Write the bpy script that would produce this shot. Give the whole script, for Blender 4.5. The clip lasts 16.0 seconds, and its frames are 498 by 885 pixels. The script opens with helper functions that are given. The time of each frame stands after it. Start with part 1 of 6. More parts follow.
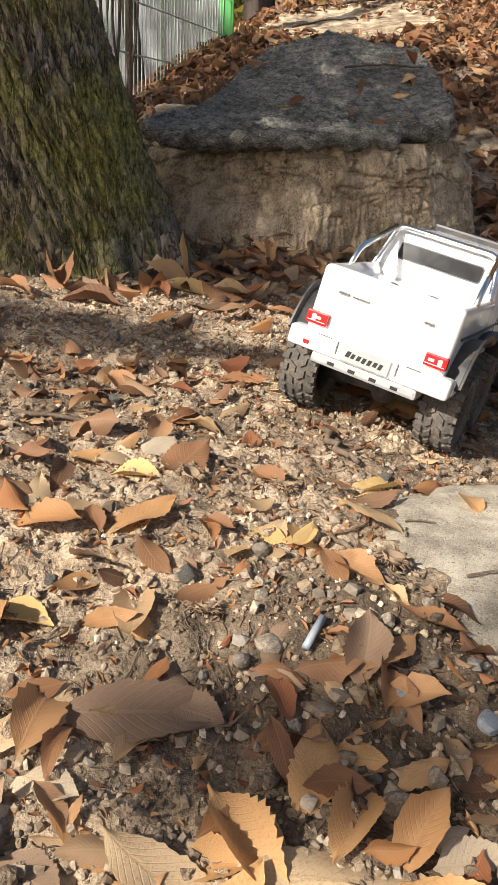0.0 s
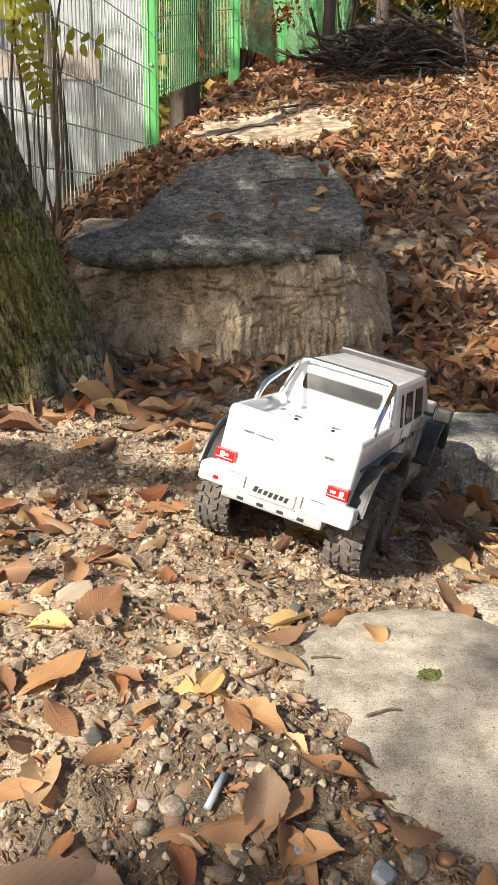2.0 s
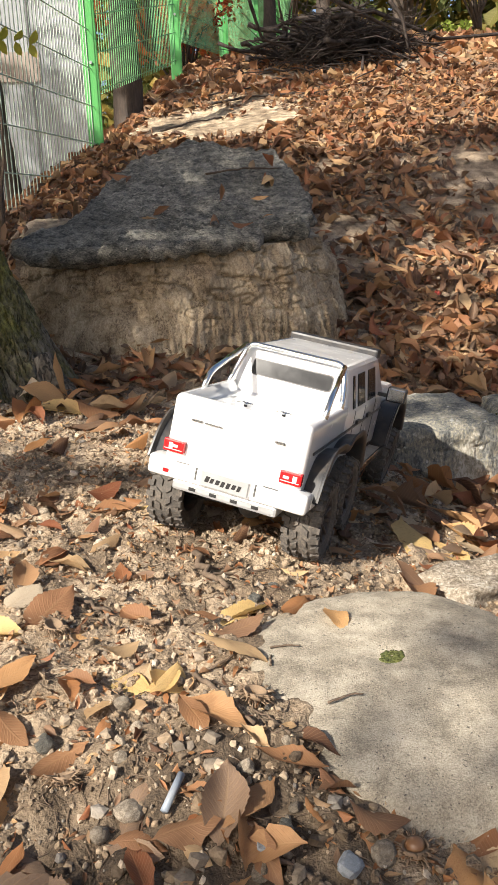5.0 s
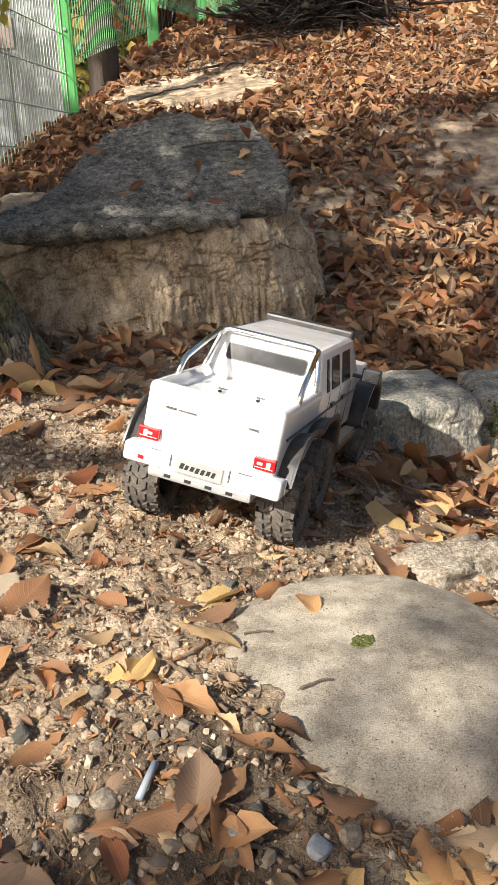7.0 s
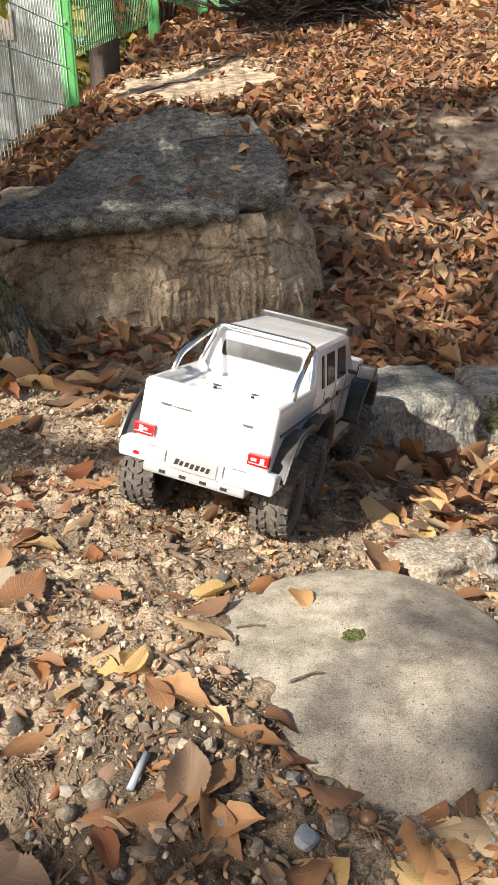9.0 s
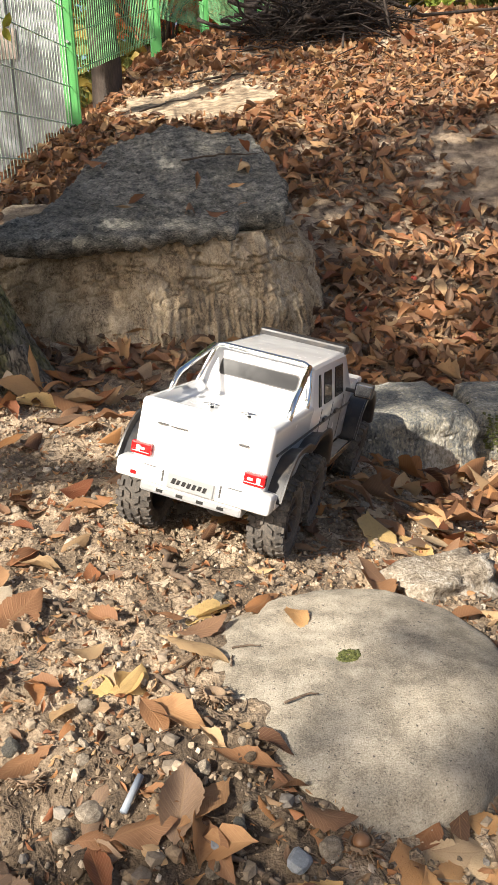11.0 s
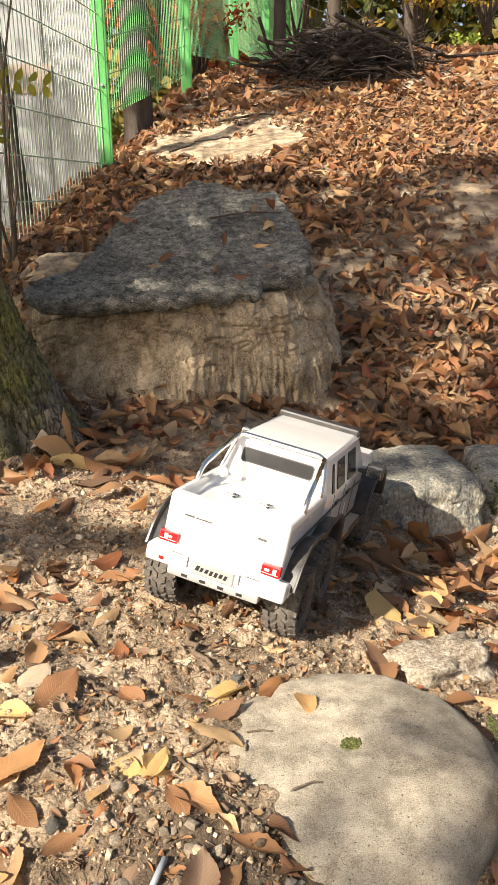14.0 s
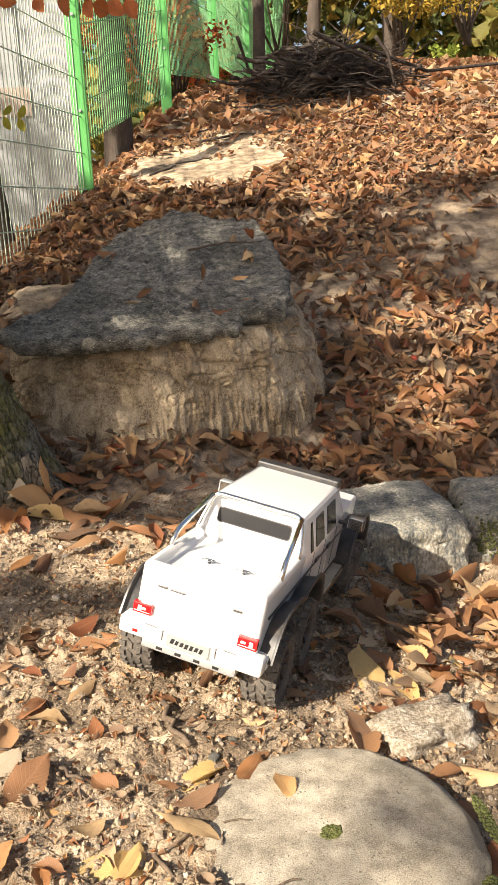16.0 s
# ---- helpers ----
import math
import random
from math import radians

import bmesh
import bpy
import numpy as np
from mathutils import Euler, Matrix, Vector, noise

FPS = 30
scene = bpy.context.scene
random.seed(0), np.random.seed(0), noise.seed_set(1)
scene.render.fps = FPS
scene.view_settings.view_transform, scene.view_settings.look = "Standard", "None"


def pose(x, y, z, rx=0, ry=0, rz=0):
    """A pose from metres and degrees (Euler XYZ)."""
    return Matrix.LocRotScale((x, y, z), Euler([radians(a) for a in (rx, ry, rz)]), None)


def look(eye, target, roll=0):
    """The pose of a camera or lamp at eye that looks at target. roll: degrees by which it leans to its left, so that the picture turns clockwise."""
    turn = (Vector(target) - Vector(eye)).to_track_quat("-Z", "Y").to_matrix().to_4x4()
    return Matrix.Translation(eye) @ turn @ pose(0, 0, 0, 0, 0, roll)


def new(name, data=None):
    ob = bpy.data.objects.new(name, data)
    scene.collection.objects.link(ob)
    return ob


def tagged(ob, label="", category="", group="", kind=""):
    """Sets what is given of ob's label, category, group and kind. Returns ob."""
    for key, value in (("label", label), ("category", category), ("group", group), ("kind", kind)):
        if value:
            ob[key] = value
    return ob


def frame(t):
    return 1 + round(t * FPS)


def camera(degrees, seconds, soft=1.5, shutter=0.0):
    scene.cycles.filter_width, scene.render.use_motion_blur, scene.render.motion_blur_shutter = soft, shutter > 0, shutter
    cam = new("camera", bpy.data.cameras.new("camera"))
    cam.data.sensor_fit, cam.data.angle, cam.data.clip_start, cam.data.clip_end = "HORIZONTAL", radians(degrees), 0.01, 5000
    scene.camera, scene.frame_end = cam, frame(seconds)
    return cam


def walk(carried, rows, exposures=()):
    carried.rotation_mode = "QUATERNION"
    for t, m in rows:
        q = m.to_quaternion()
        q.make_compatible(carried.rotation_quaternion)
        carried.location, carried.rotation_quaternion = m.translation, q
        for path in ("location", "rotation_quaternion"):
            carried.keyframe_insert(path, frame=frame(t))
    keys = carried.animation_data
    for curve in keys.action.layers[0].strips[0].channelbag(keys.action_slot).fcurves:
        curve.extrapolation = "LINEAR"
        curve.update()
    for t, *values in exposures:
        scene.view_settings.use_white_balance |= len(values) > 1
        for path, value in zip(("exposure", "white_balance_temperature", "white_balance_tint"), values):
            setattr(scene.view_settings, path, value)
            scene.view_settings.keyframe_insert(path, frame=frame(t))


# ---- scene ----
cam = camera(33.4, 16.0, soft=0.6)
METRES, EYE, TILT, LEAN, TURN = 0.57, 0.40, -21.0, -2.6, 0.0
ROWS = [
    (0.0, 0.0, 0.0, 0.0, 0.0, 0.0, -0.0),
    (0.5, 0.011, -0.059, 0.0653, -1.03, 1.49, 0.44),
    (1.0, 0.0571, -0.0805, 0.1308, -1.91, 3.58, 1.36),
    (1.5, 0.0825, -0.0771, 0.1375, -2.55, 4.6, 2.25),
    (2.0, 0.0948, -0.089, 0.131, -3.2, 5.21, 3.1),
    (2.5, 0.1053, -0.0862, 0.1335, -3.68, 5.53, 3.47),
    (3.0, 0.0908, -0.0997, 0.1287, -3.75, 5.64, 3.78),
    (3.5, 0.0949, -0.1001, 0.1219, -3.64, 5.73, 3.8),
    (4.0, 0.0944, -0.0849, 0.1222, -3.5, 5.72, 3.91),
    (4.5, 0.1114, -0.074, 0.1383, -3.46, 5.62, 4.25),
    (5.0, 0.1415, -0.0393, 0.11, -5.06, 4.88, 6.73),
    (7.5, 0.1679, -0.0645, 0.15, -6.3, 2.33, 7.24),
    (8.0, 0.1732, -0.0674, 0.1479, -6.27, 2.19, 7.21),
    (8.5, 0.1744, -0.0732, 0.1424, -6.22, 2.09, 7.13),
    (9.0, 0.1782, -0.0814, 0.1497, -6.18, 2.15, 7.08),
    (11.5, 0.1954, -0.0937, 0.1607, -5.87, 3.31, 7.22),
    (12.0, 0.1916, -0.1245, 0.19, -5.68, 3.4, 7.01),
    (12.5, 0.2121, -0.2747, 0.3128, -5.58, 3.27, 6.71),
    (13.0, 0.2091, -0.302, 0.3274, -5.64, 3.38, 6.16),
    (13.5, 0.1904, -0.2972, 0.3369, -5.36, 3.72, 5.59),
    (14.0, 0.1903, -0.3116, 0.3555, -4.82, 4.14, 5.58),
    (14.5, 0.1853, -0.3318, 0.357, -3.84, 4.66, 5.67),
    (15.0, 0.1902, -0.3324, 0.3829, -3.06, 5.42, 6.25),
    (15.5, 0.2081, -0.2996, 0.4504, -3.55, 5.21, 6.7),
    (16.0, 0.2644, -0.273, 0.5042, -5.17, 4.64, 7.11),
]
walk(cam, [(t, pose(0, 0, EYE, TILT, LEAN, TURN) @ pose(METRES * x, METRES * y, METRES * z, 90 + pitch, roll, yaw)) for t, x, y, z, yaw, pitch, roll in ROWS], [(0.0, 0.76, 6500, 10), (1.5, 0.96, 6500, 10), (4.0, 0.97, 6500, 10), (5.0, 0.87, 6500, 10), (9.0, 0.90, 6450, 10), (12.5, 0.99, 6800, 10), (16.0, 1.12, 7150, 11)])

# ---- light ----
SUN_DIR = Vector((-0.60, -0.53, 0.60)).normalized()     # towards the sun
world = bpy.data.worlds.new("world")
scene.world = world
world.use_nodes = True
wn = world.node_tree.nodes
sky = wn.new("ShaderNodeTexSky")
sky.sky_type = "NISHITA"
sky.sun_disc = False
sky.air_density, sky.dust_density, sky.ozone_density = 0.8, 4.0, 0.6
sky.sun_elevation = math.asin(SUN_DIR.z)
sky.sun_rotation = math.atan2(SUN_DIR.x, SUN_DIR.y)
world.node_tree.links.new(sky.outputs[0], wn["Background"].inputs[0])
wn["Background"].inputs[1].default_value = 0.095
sun_data = bpy.data.lights.new("sun", "SUN")
sun_data.energy, sun_data.angle, sun_data.color = 5.0, radians(0.6), (1.0, 0.93, 0.82)
sun = new("sun", sun_data)
sun.matrix_world = look((-6, -5.3, 8), (-6 - SUN_DIR.x, -5.3 - SUN_DIR.y, 8 - SUN_DIR.z))


# ---- materials ----
def node(nt, kind, ins=None, operation="", data_type="", blend_type=""):
    n = nt.nodes.new(kind)
    if operation:
        n.operation = operation
    if data_type:
        n.data_type = data_type
    if blend_type:
        n.blend_type = blend_type
    for k, v in (ins or {}).items():
        if isinstance(v, bpy.types.NodeSocket):
            nt.links.new(v, n.inputs[k])
        else:
            n.inputs[k].default_value = v
    return n


def blank(name):
    m = bpy.data.materials.new(name)
    m.use_nodes = True
    return m, m.node_tree, m.node_tree.nodes["Principled BSDF"]


def ramp(nt, fac, stops):
    r = node(nt, "ShaderNodeValToRGB", {0: fac})
    e = r.color_ramp.elements
    while len(e) < len(stops):
        e.new(0.5)
    for el, (p, c) in zip(e, stops):
        el.position, el.color = p, (*c, 1)
    return r.outputs[0]


def mixc(nt, fac, a, b, mode="MIX"):
    m = node(nt, "ShaderNodeMix", data_type="RGBA", blend_type=mode)
    for i, v in ((0, fac), (6, a), (7, b)):
        if isinstance(v, bpy.types.NodeSocket):
            nt.links.new(v, m.inputs[i])
        else:
            m.inputs[i].default_value = v if i == 0 else (*v, 1)
    return m.outputs[2]


def noise_of(nt, co, scale, detail=6.0, rough=0.6, stretch=None):
    if stretch:
        co = node(nt, "ShaderNodeMapping", {0: co, 3: stretch}).outputs[0]
    return node(nt, "ShaderNodeTexNoise", {"Vector": co, "Scale": scale, "Detail": detail, "Roughness": rough}).outputs[0]


def bump(nt, bsdf, height, strength, dist):
    b = node(nt, "ShaderNodeBump", {"Height": height, "Strength": strength, "Distance": dist})
    nt.links.new(b.outputs[0], bsdf.inputs["Normal"])


def surface(name, stops, scale=20.0, fine=150.0, rough=(0.75, 0.95), strength=0.5, dist=0.004, stretch=None, speck=None, vary=0.0, metal=0.0, patches=None, stains=()):
    """Grain at two scales over a colour ramp, with fine relief; vary: random lightness from thing to thing; stains: damp or bleached patches."""
    m, nt, p = blank(name)
    co = node(nt, "ShaderNodeTexCoord").outputs["Object"]
    a, b = noise_of(nt, co, scale, 6, 0.62, stretch), noise_of(nt, co, fine, 3, 0.7, stretch)
    f = node(nt, "ShaderNodeMath", {0: a, 1: b}, operation="ADD").outputs[0]
    f = node(nt, "ShaderNodeMath", {0: f, 1: 0.5}, operation="MULTIPLY").outputs[0]
    c = ramp(nt, f, stops)
    if patches:
        big = noise_of(nt, co, patches[0], 4, 0.6)
        c = mixc(nt, 1.0, c, ramp(nt, big, [(0.38, patches[1]), (0.62, (1.08, 1.08, 1.08))]), "MULTIPLY")
    if speck:
        s = noise_of(nt, co, speck[0], 2, 0.5)
        k = ramp(nt, s, [(speck[1], (0, 0, 0)), (min(1, speck[1] + 0.06), (1, 1, 1))])
        c = mixc(nt, k, c, speck[2])
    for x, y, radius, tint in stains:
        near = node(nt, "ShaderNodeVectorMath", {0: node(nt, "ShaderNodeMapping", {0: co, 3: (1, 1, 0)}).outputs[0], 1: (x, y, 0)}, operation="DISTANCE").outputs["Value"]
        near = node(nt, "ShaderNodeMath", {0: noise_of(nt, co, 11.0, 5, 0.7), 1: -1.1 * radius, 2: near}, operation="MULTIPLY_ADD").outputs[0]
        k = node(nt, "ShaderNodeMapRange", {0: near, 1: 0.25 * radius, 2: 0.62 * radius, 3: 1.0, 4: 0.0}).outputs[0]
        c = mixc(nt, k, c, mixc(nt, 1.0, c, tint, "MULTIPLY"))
    if vary:
        r = node(nt, "ShaderNodeObjectInfo").outputs["Random"]
        k = node(nt, "ShaderNodeMapRange", {0: r, 3: 1 - vary, 4: 1 + vary}).outputs[0]
        c = mixc(nt, 1.0, c, k, "MULTIPLY")
    nt.links.new(c, p.inputs["Base Color"])
    rr = node(nt, "ShaderNodeMapRange", {0: b, 1: 0.3, 2: 0.7, 3: rough[0], 4: rough[1]}).outputs[0]
    nt.links.new(rr, p.inputs["Roughness"])
    p.inputs["Metallic"].default_value = metal
    bump(nt, p, f, strength, dist)
    return m


def plain(name, color, rough=0.4, metal=0.0, coat=0.0, dirt=0.0, dirt_col=(0.25, 0.19, 0.13), spec=0.5):
    """Paint, plastic or metal with faint smudges and, where asked, dust."""
    m, nt, p = blank(name)
    co = node(nt, "ShaderNodeTexCoord").outputs["Object"]
    s = noise_of(nt, co, 35.0, 5, 0.65)
    k = node(nt, "ShaderNodeMapRange", {0: s, 1: 0.45, 2: 0.75, 3: 0.0, 4: dirt}).outputs[0]
    nt.links.new(mixc(nt, k, color, dirt_col), p.inputs["Base Color"])
    nt.links.new(node(nt, "ShaderNodeMapRange", {0: s, 1: 0.3, 2: 0.7, 3: rough * 0.8, 4: min(1, rough * 1.25 + dirt * 0.3)}).outputs[0], p.inputs["Roughness"])
    p.inputs["Metallic"].default_value = metal
    p.inputs["Coat Weight"].default_value = coat
    p.inputs["Specular IOR Level"].default_value = spec
    p.inputs["Coat Roughness"].default_value = 0.08
    return m


def leaf_material(name, stops, island=True, trans=0.25):
    """Dry leaf: colour from leaf to leaf, paler midrib and side veins, blotches."""
    m, nt, p = blank(name)
    tc = node(nt, "ShaderNodeTexCoord")
    rnd = node(nt, "ShaderNodeNewGeometry").outputs["Random Per Island"] if island else node(nt, "ShaderNodeObjectInfo").outputs["Random"]
    c = ramp(nt, rnd, stops)
    blotch = noise_of(nt, tc.outputs["Object"], 55.0, 5, 0.65)
    c = mixc(nt, node(nt, "ShaderNodeMapRange", {0: blotch, 1: 0.52, 2: 0.75, 3: 0.0, 4: 0.6}).outputs[0], c, (0.20, 0.10, 0.045))
    uv = node(nt, "ShaderNodeSeparateXYZ", {0: tc.outputs["UV"]})
    av = node(nt, "ShaderNodeMath", {0: uv.outputs[1], 1: 0.5}, operation="SUBTRACT").outputs[0]
    av = node(nt, "ShaderNodeMath", {0: av}, operation="ABSOLUTE").outputs[0]
    ph = node(nt, "ShaderNodeMath", {0: av, 1: -0.45, 2: uv.outputs[0]}, operation="MULTIPLY_ADD").outputs[0]
    ph = node(nt, "ShaderNodeMath", {0: ph, 1: 88.0}, operation="MULTIPLY").outputs[0]
    vein = node(nt, "ShaderNodeMath", {0: ph}, operation="SINE").outputs[0]
    vein = node(nt, "ShaderNodeMapRange", {0: vein, 1: 0.72, 2: 1.0, 3: 0.0, 4: 1.0}).outputs[0]
    rib = node(nt, "ShaderNodeMapRange", {0: av, 1: 0.015, 2: 0.045, 3: 1.0, 4: 0.0}).outputs[0]
    veins = node(nt, "ShaderNodeMath", {0: vein, 1: rib}, operation="MAXIMUM").outputs[0]
    k = node(nt, "ShaderNodeMath", {0: veins, 1: 0.2}, operation="MULTIPLY").outputs[0]
    c = mixc(nt, k, c, (0.46, 0.30, 0.15))
    nt.links.new(c, p.inputs["Base Color"])
    p.inputs["Roughness"].default_value = 0.62
    p.inputs["Specular IOR Level"].default_value = 0.35
    bump(nt, p, node(nt, "ShaderNodeMath", {0: veins, 1: 0.35, 2: blotch}, operation="MULTIPLY_ADD").outputs[0], 0.5, 0.0012)
    if trans:
        t = node(nt, "ShaderNodeBsdfTranslucent", {0: c})
        mx = node(nt, "ShaderNodeMixShader", {0: trans, 1: p.outputs[0], 2: t.outputs[0]})
        nt.links.new(mx.outputs[0], nt.nodes["Material Output"].inputs[0])
    return m


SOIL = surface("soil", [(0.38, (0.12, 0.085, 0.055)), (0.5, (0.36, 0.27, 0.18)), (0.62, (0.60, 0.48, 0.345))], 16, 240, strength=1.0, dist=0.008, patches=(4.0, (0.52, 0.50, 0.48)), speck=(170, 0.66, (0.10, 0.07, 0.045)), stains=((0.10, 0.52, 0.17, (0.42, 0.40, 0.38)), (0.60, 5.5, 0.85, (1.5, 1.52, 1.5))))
BANK = surface("bank_clay", [(0.40, (0.20, 0.15, 0.10)), (0.47, (0.40, 0.315, 0.21)), (0.53, (0.49, 0.395, 0.272)), (0.62, (0.62, 0.52, 0.375))], 20, 190, strength=0.8, dist=0.007, stretch=(1, 1, 0.75), patches=(7.0, (0.72, 0.67, 0.61)))
CAPROCK = surface("grey_rock", [(0.40, (0.05, 0.05, 0.044)), (0.47, (0.17, 0.162, 0.138)), (0.53, (0.285, 0.268, 0.225)), (0.61, (0.50, 0.465, 0.39))], 40, 240, strength=1.0, dist=0.014, stretch=(0.6, 1.3, 1.2), speck=(110, 0.68, (0.50, 0.46, 0.39)), patches=(4.5, (0.66, 0.66, 0.65)))
SLABSTONE = surface("slab_stone", [(0.40, (0.18, 0.156, 0.12)), (0.5, (0.335, 0.293, 0.226)), (0.60, (0.475, 0.425, 0.34))], 26, 520, strength=0.8, dist=0.0025, patches=(5.0, (0.82, 0.81, 0.80)), speck=(300, 0.65, (0.11, 0.095, 0.08)))
BOULDER = surface("boulder_stone", [(0.40, (0.07, 0.07, 0.066)), (0.47, (0.17, 0.172, 0.16)), (0.53, (0.27, 0.245, 0.185)), (0.61, (0.45, 0.42, 0.36))], 17, 150, strength=1.0, dist=0.009, stretch=(1, 1, 0.5), speck=(60, 0.66, (0.45, 0.44, 0.40)))
PALESTONE = surface("pale_stone", [(0.38, (0.095, 0.075, 0.054)), (0.5, (0.205, 0.168, 0.125)), (0.62, (0.33, 0.285, 0.225))], 2.2, 11, strength=0.5, dist=0.002, vary=0.35)
TWIG = surface("twig_bark", [(0.3, (0.05, 0.035, 0.025)), (0.5, (0.13, 0.09, 0.06)), (0.7, (0.24, 0.18, 0.13))], 60, 300, strength=0.5, dist=0.001, vary=0.3)
BRUSH = surface("brushwood_bark", [(0.40, (0.014, 0.010, 0.008)), (0.5, (0.032, 0.023, 0.018)), (0.6, (0.075, 0.056, 0.045))], 30, 200, strength=0.5, dist=0.002)
DARKBARK = surface("dark_bark", [(0.3, (0.022, 0.017, 0.013)), (0.5, (0.06, 0.045, 0.035)), (0.7, (0.12, 0.09, 0.07))], 14, 90, strength=0.9, dist=0.01, stretch=(1, 1, 0.25))
LITTER = leaf_material("dry_leaves", [(0.0, (0.085, 0.045, 0.028)), (0.14, (0.19, 0.088, 0.046)), (0.3, (0.32, 0.16, 0.075)), (0.42, (0.21, 0.13, 0.085)), (0.54, (0.41, 0.225, 0.105)), (0.64, (0.24, 0.082, 0.04)), (0.76, (0.37, 0.18, 0.07)), (0.9, (0.54, 0.37, 0.20)), (1.0, (0.16, 0.095, 0.062))])


# ---- mesh helpers ----
def put(name, me, material, parent=None, label=""):
    """Links a mesh as one object, under a thing where a parent is given."""
    if material and not me.materials:
        me.materials.append(material)
    ob = new(name, me)
    if parent:
        ob.parent = parent
    if label:
        ob["label"] = label
    return ob


def part(name, bm, material, parent=None, label="", smooth=False):
    me = bpy.data.meshes.new(name)
    if smooth:
        for f in bm.faces:
            f.smooth = True
    bm.to_mesh(me)
    bm.free()
    return put(name, me, material, parent, label)


def mesh_np(name, verts, faces, uv=None, smooth=True):
    """A mesh from arrays of corners and of triangles or quads; uv: one pair for each corner."""
    verts, faces = np.asarray(verts, np.float32), np.asarray(faces, np.int32)
    me = bpy.data.meshes.new(name)
    k = faces.shape[1]
    me.vertices.add(len(verts))
    me.vertices.foreach_set("co", verts.ravel())
    me.loops.add(faces.size)
    me.loops.foreach_set("vertex_index", faces.ravel())
    me.polygons.add(len(faces))
    me.polygons.foreach_set("loop_start", np.arange(0, faces.size, k, dtype=np.int32))
    me.polygons.foreach_set("use_smooth", np.full(len(faces), smooth))
    if uv is not None:
        layer = me.uv_layers.new(name="UVMap")
        layer.data.foreach_set("uv", np.asarray(uv, np.float32)[faces.ravel()].ravel())
    me.update()
    me.validate()
    return me


def grid_faces(nu, nv, wrap_v=False):
    """Quads of a grid with nu rows of nv corners."""
    i, j = np.meshgrid(np.arange(nu - 1), np.arange(nv if wrap_v else nv - 1), indexing="ij")
    a, b = i * nv + j, i * nv + (j + 1) % nv
    return np.stack([a, b, b + nv, a + nv], -1).reshape(-1, 4)


def tube(points, radii, sides=8, wobble=0.0, seed=0):
    """Corners and quads of a round rod along points, with closed ends."""
    rng = np.random.default_rng(seed)
    p = np.asarray(points, float)
    r = np.broadcast_to(np.asarray(radii, float), (len(p),))
    t = np.gradient(p, axis=0)
    t /= np.linalg.norm(t, axis=1)[:, None] + 1e-9
    side = np.cross(t[0], (0.31, 0.17, 0.93) if abs(t[0][2]) < 0.9 else (1, 0, 0))
    vs = []
    ang = np.arange(sides) * 2 * np.pi / sides
    for q, d, rad in zip(p, t, r):
        side = side - d * (side @ d)
        side /= np.linalg.norm(side)
        up = np.cross(d, side)
        ring = rad * (1 + wobble * rng.normal(size=sides))
        vs.append(q + ring[:, None] * (np.cos(ang)[:, None] * side + np.sin(ang)[:, None] * up))
    v = np.concatenate([[p[0]] * sides, *vs, [p[-1]] * sides])
    return v, grid_faces(len(p) + 2, sides, True)


def join(pieces):
    """Joins (corners, faces) pairs into one pair."""
    vs, fs, n = [], [], 0
    for v, f in pieces:
        vs.append(v)
        fs.append(np.asarray(f) + n)
        n += len(v)
    return np.concatenate(vs), np.concatenate(fs)


def fbm(p, scale, octaves=4, seed=0.0):
    """Layered noise for an array of points, about -1 to 1."""
    out = np.empty(len(p))
    for i, q in enumerate(p):
        out[i] = noise.fractal(Vector((q[0] * scale + seed, q[1] * scale - seed, q[2] * scale + 2 * seed)), 1.0, 2.0, octaves)
    return out


def softplus(u, k):
    return np.logaddexp(0, np.asarray(u) / k) * k


def step01(u):
    u = np.clip(u, 0, 1)
    return u * u * (3 - 2 * u)


def ground_z(x, y):
    """Height of the ground: a trodden ledge, a hollow beside it, a cut bank and the slope above."""
    x, y = np.asarray(x, float), np.asarray(y, float)
    xc = np.clip(x, -1.6, 2.6)
    near = softplus(0.75 - np.maximum(y, 0.15), 0.08)
    hollow = np.exp(-((x - 0.85) / 0.38) ** 2 - ((y - 1.6) / 0.75) ** 2)
    rise = softplus(np.minimum(y, 14) - 2.55, 0.12)
    z = 0.0185 - 0.0803 * xc + 0.0224 * softplus(y - 1.0, 0.1) + 0.3008 * rise + 0.094 * xc * (rise - softplus(rise - 1.9, 0.2)) + 0.0596 * softplus(y - 3.5, 0.2)
    z = z - 0.234 * softplus(y - 4.6, 0.3) - 0.1296 * hollow - 0.2059 * near
    z = z + 0.20 * softplus(y - 5.6, 0.2) - 0.27 * softplus(y - 7.7, 0.4) - 0.05 * softplus(y - 14, 1.0)
    bank = step01((y - 2.62) / 0.14) * (1 - step01((y - 3.15) / 0.6)) * step01((x + 0.55) / 0.25) * (1 - step01((x - 0.5) / 0.14))
    foot = 0.06 * np.exp(-((x - 0.64) / 0.18) ** 2 - ((y - 2.6) / 0.2) ** 2) + 0.03 * np.exp(-((x - 0.2) / 0.4) ** 2 - ((y - 2.33) / 0.14) ** 2)
    beside = 0.020 * np.exp(-((x - 0.16) / 0.12) ** 2 - ((y - 0.63) / 0.14) ** 2)
    beyond = softplus(-0.20 + 0.283 * (np.minimum(y, 16) - 5.15) - x, 0.08)
    return z + 0.18 * bank + foot + beside - 0.85 * beyond / (1 + 0.25 * beyond)


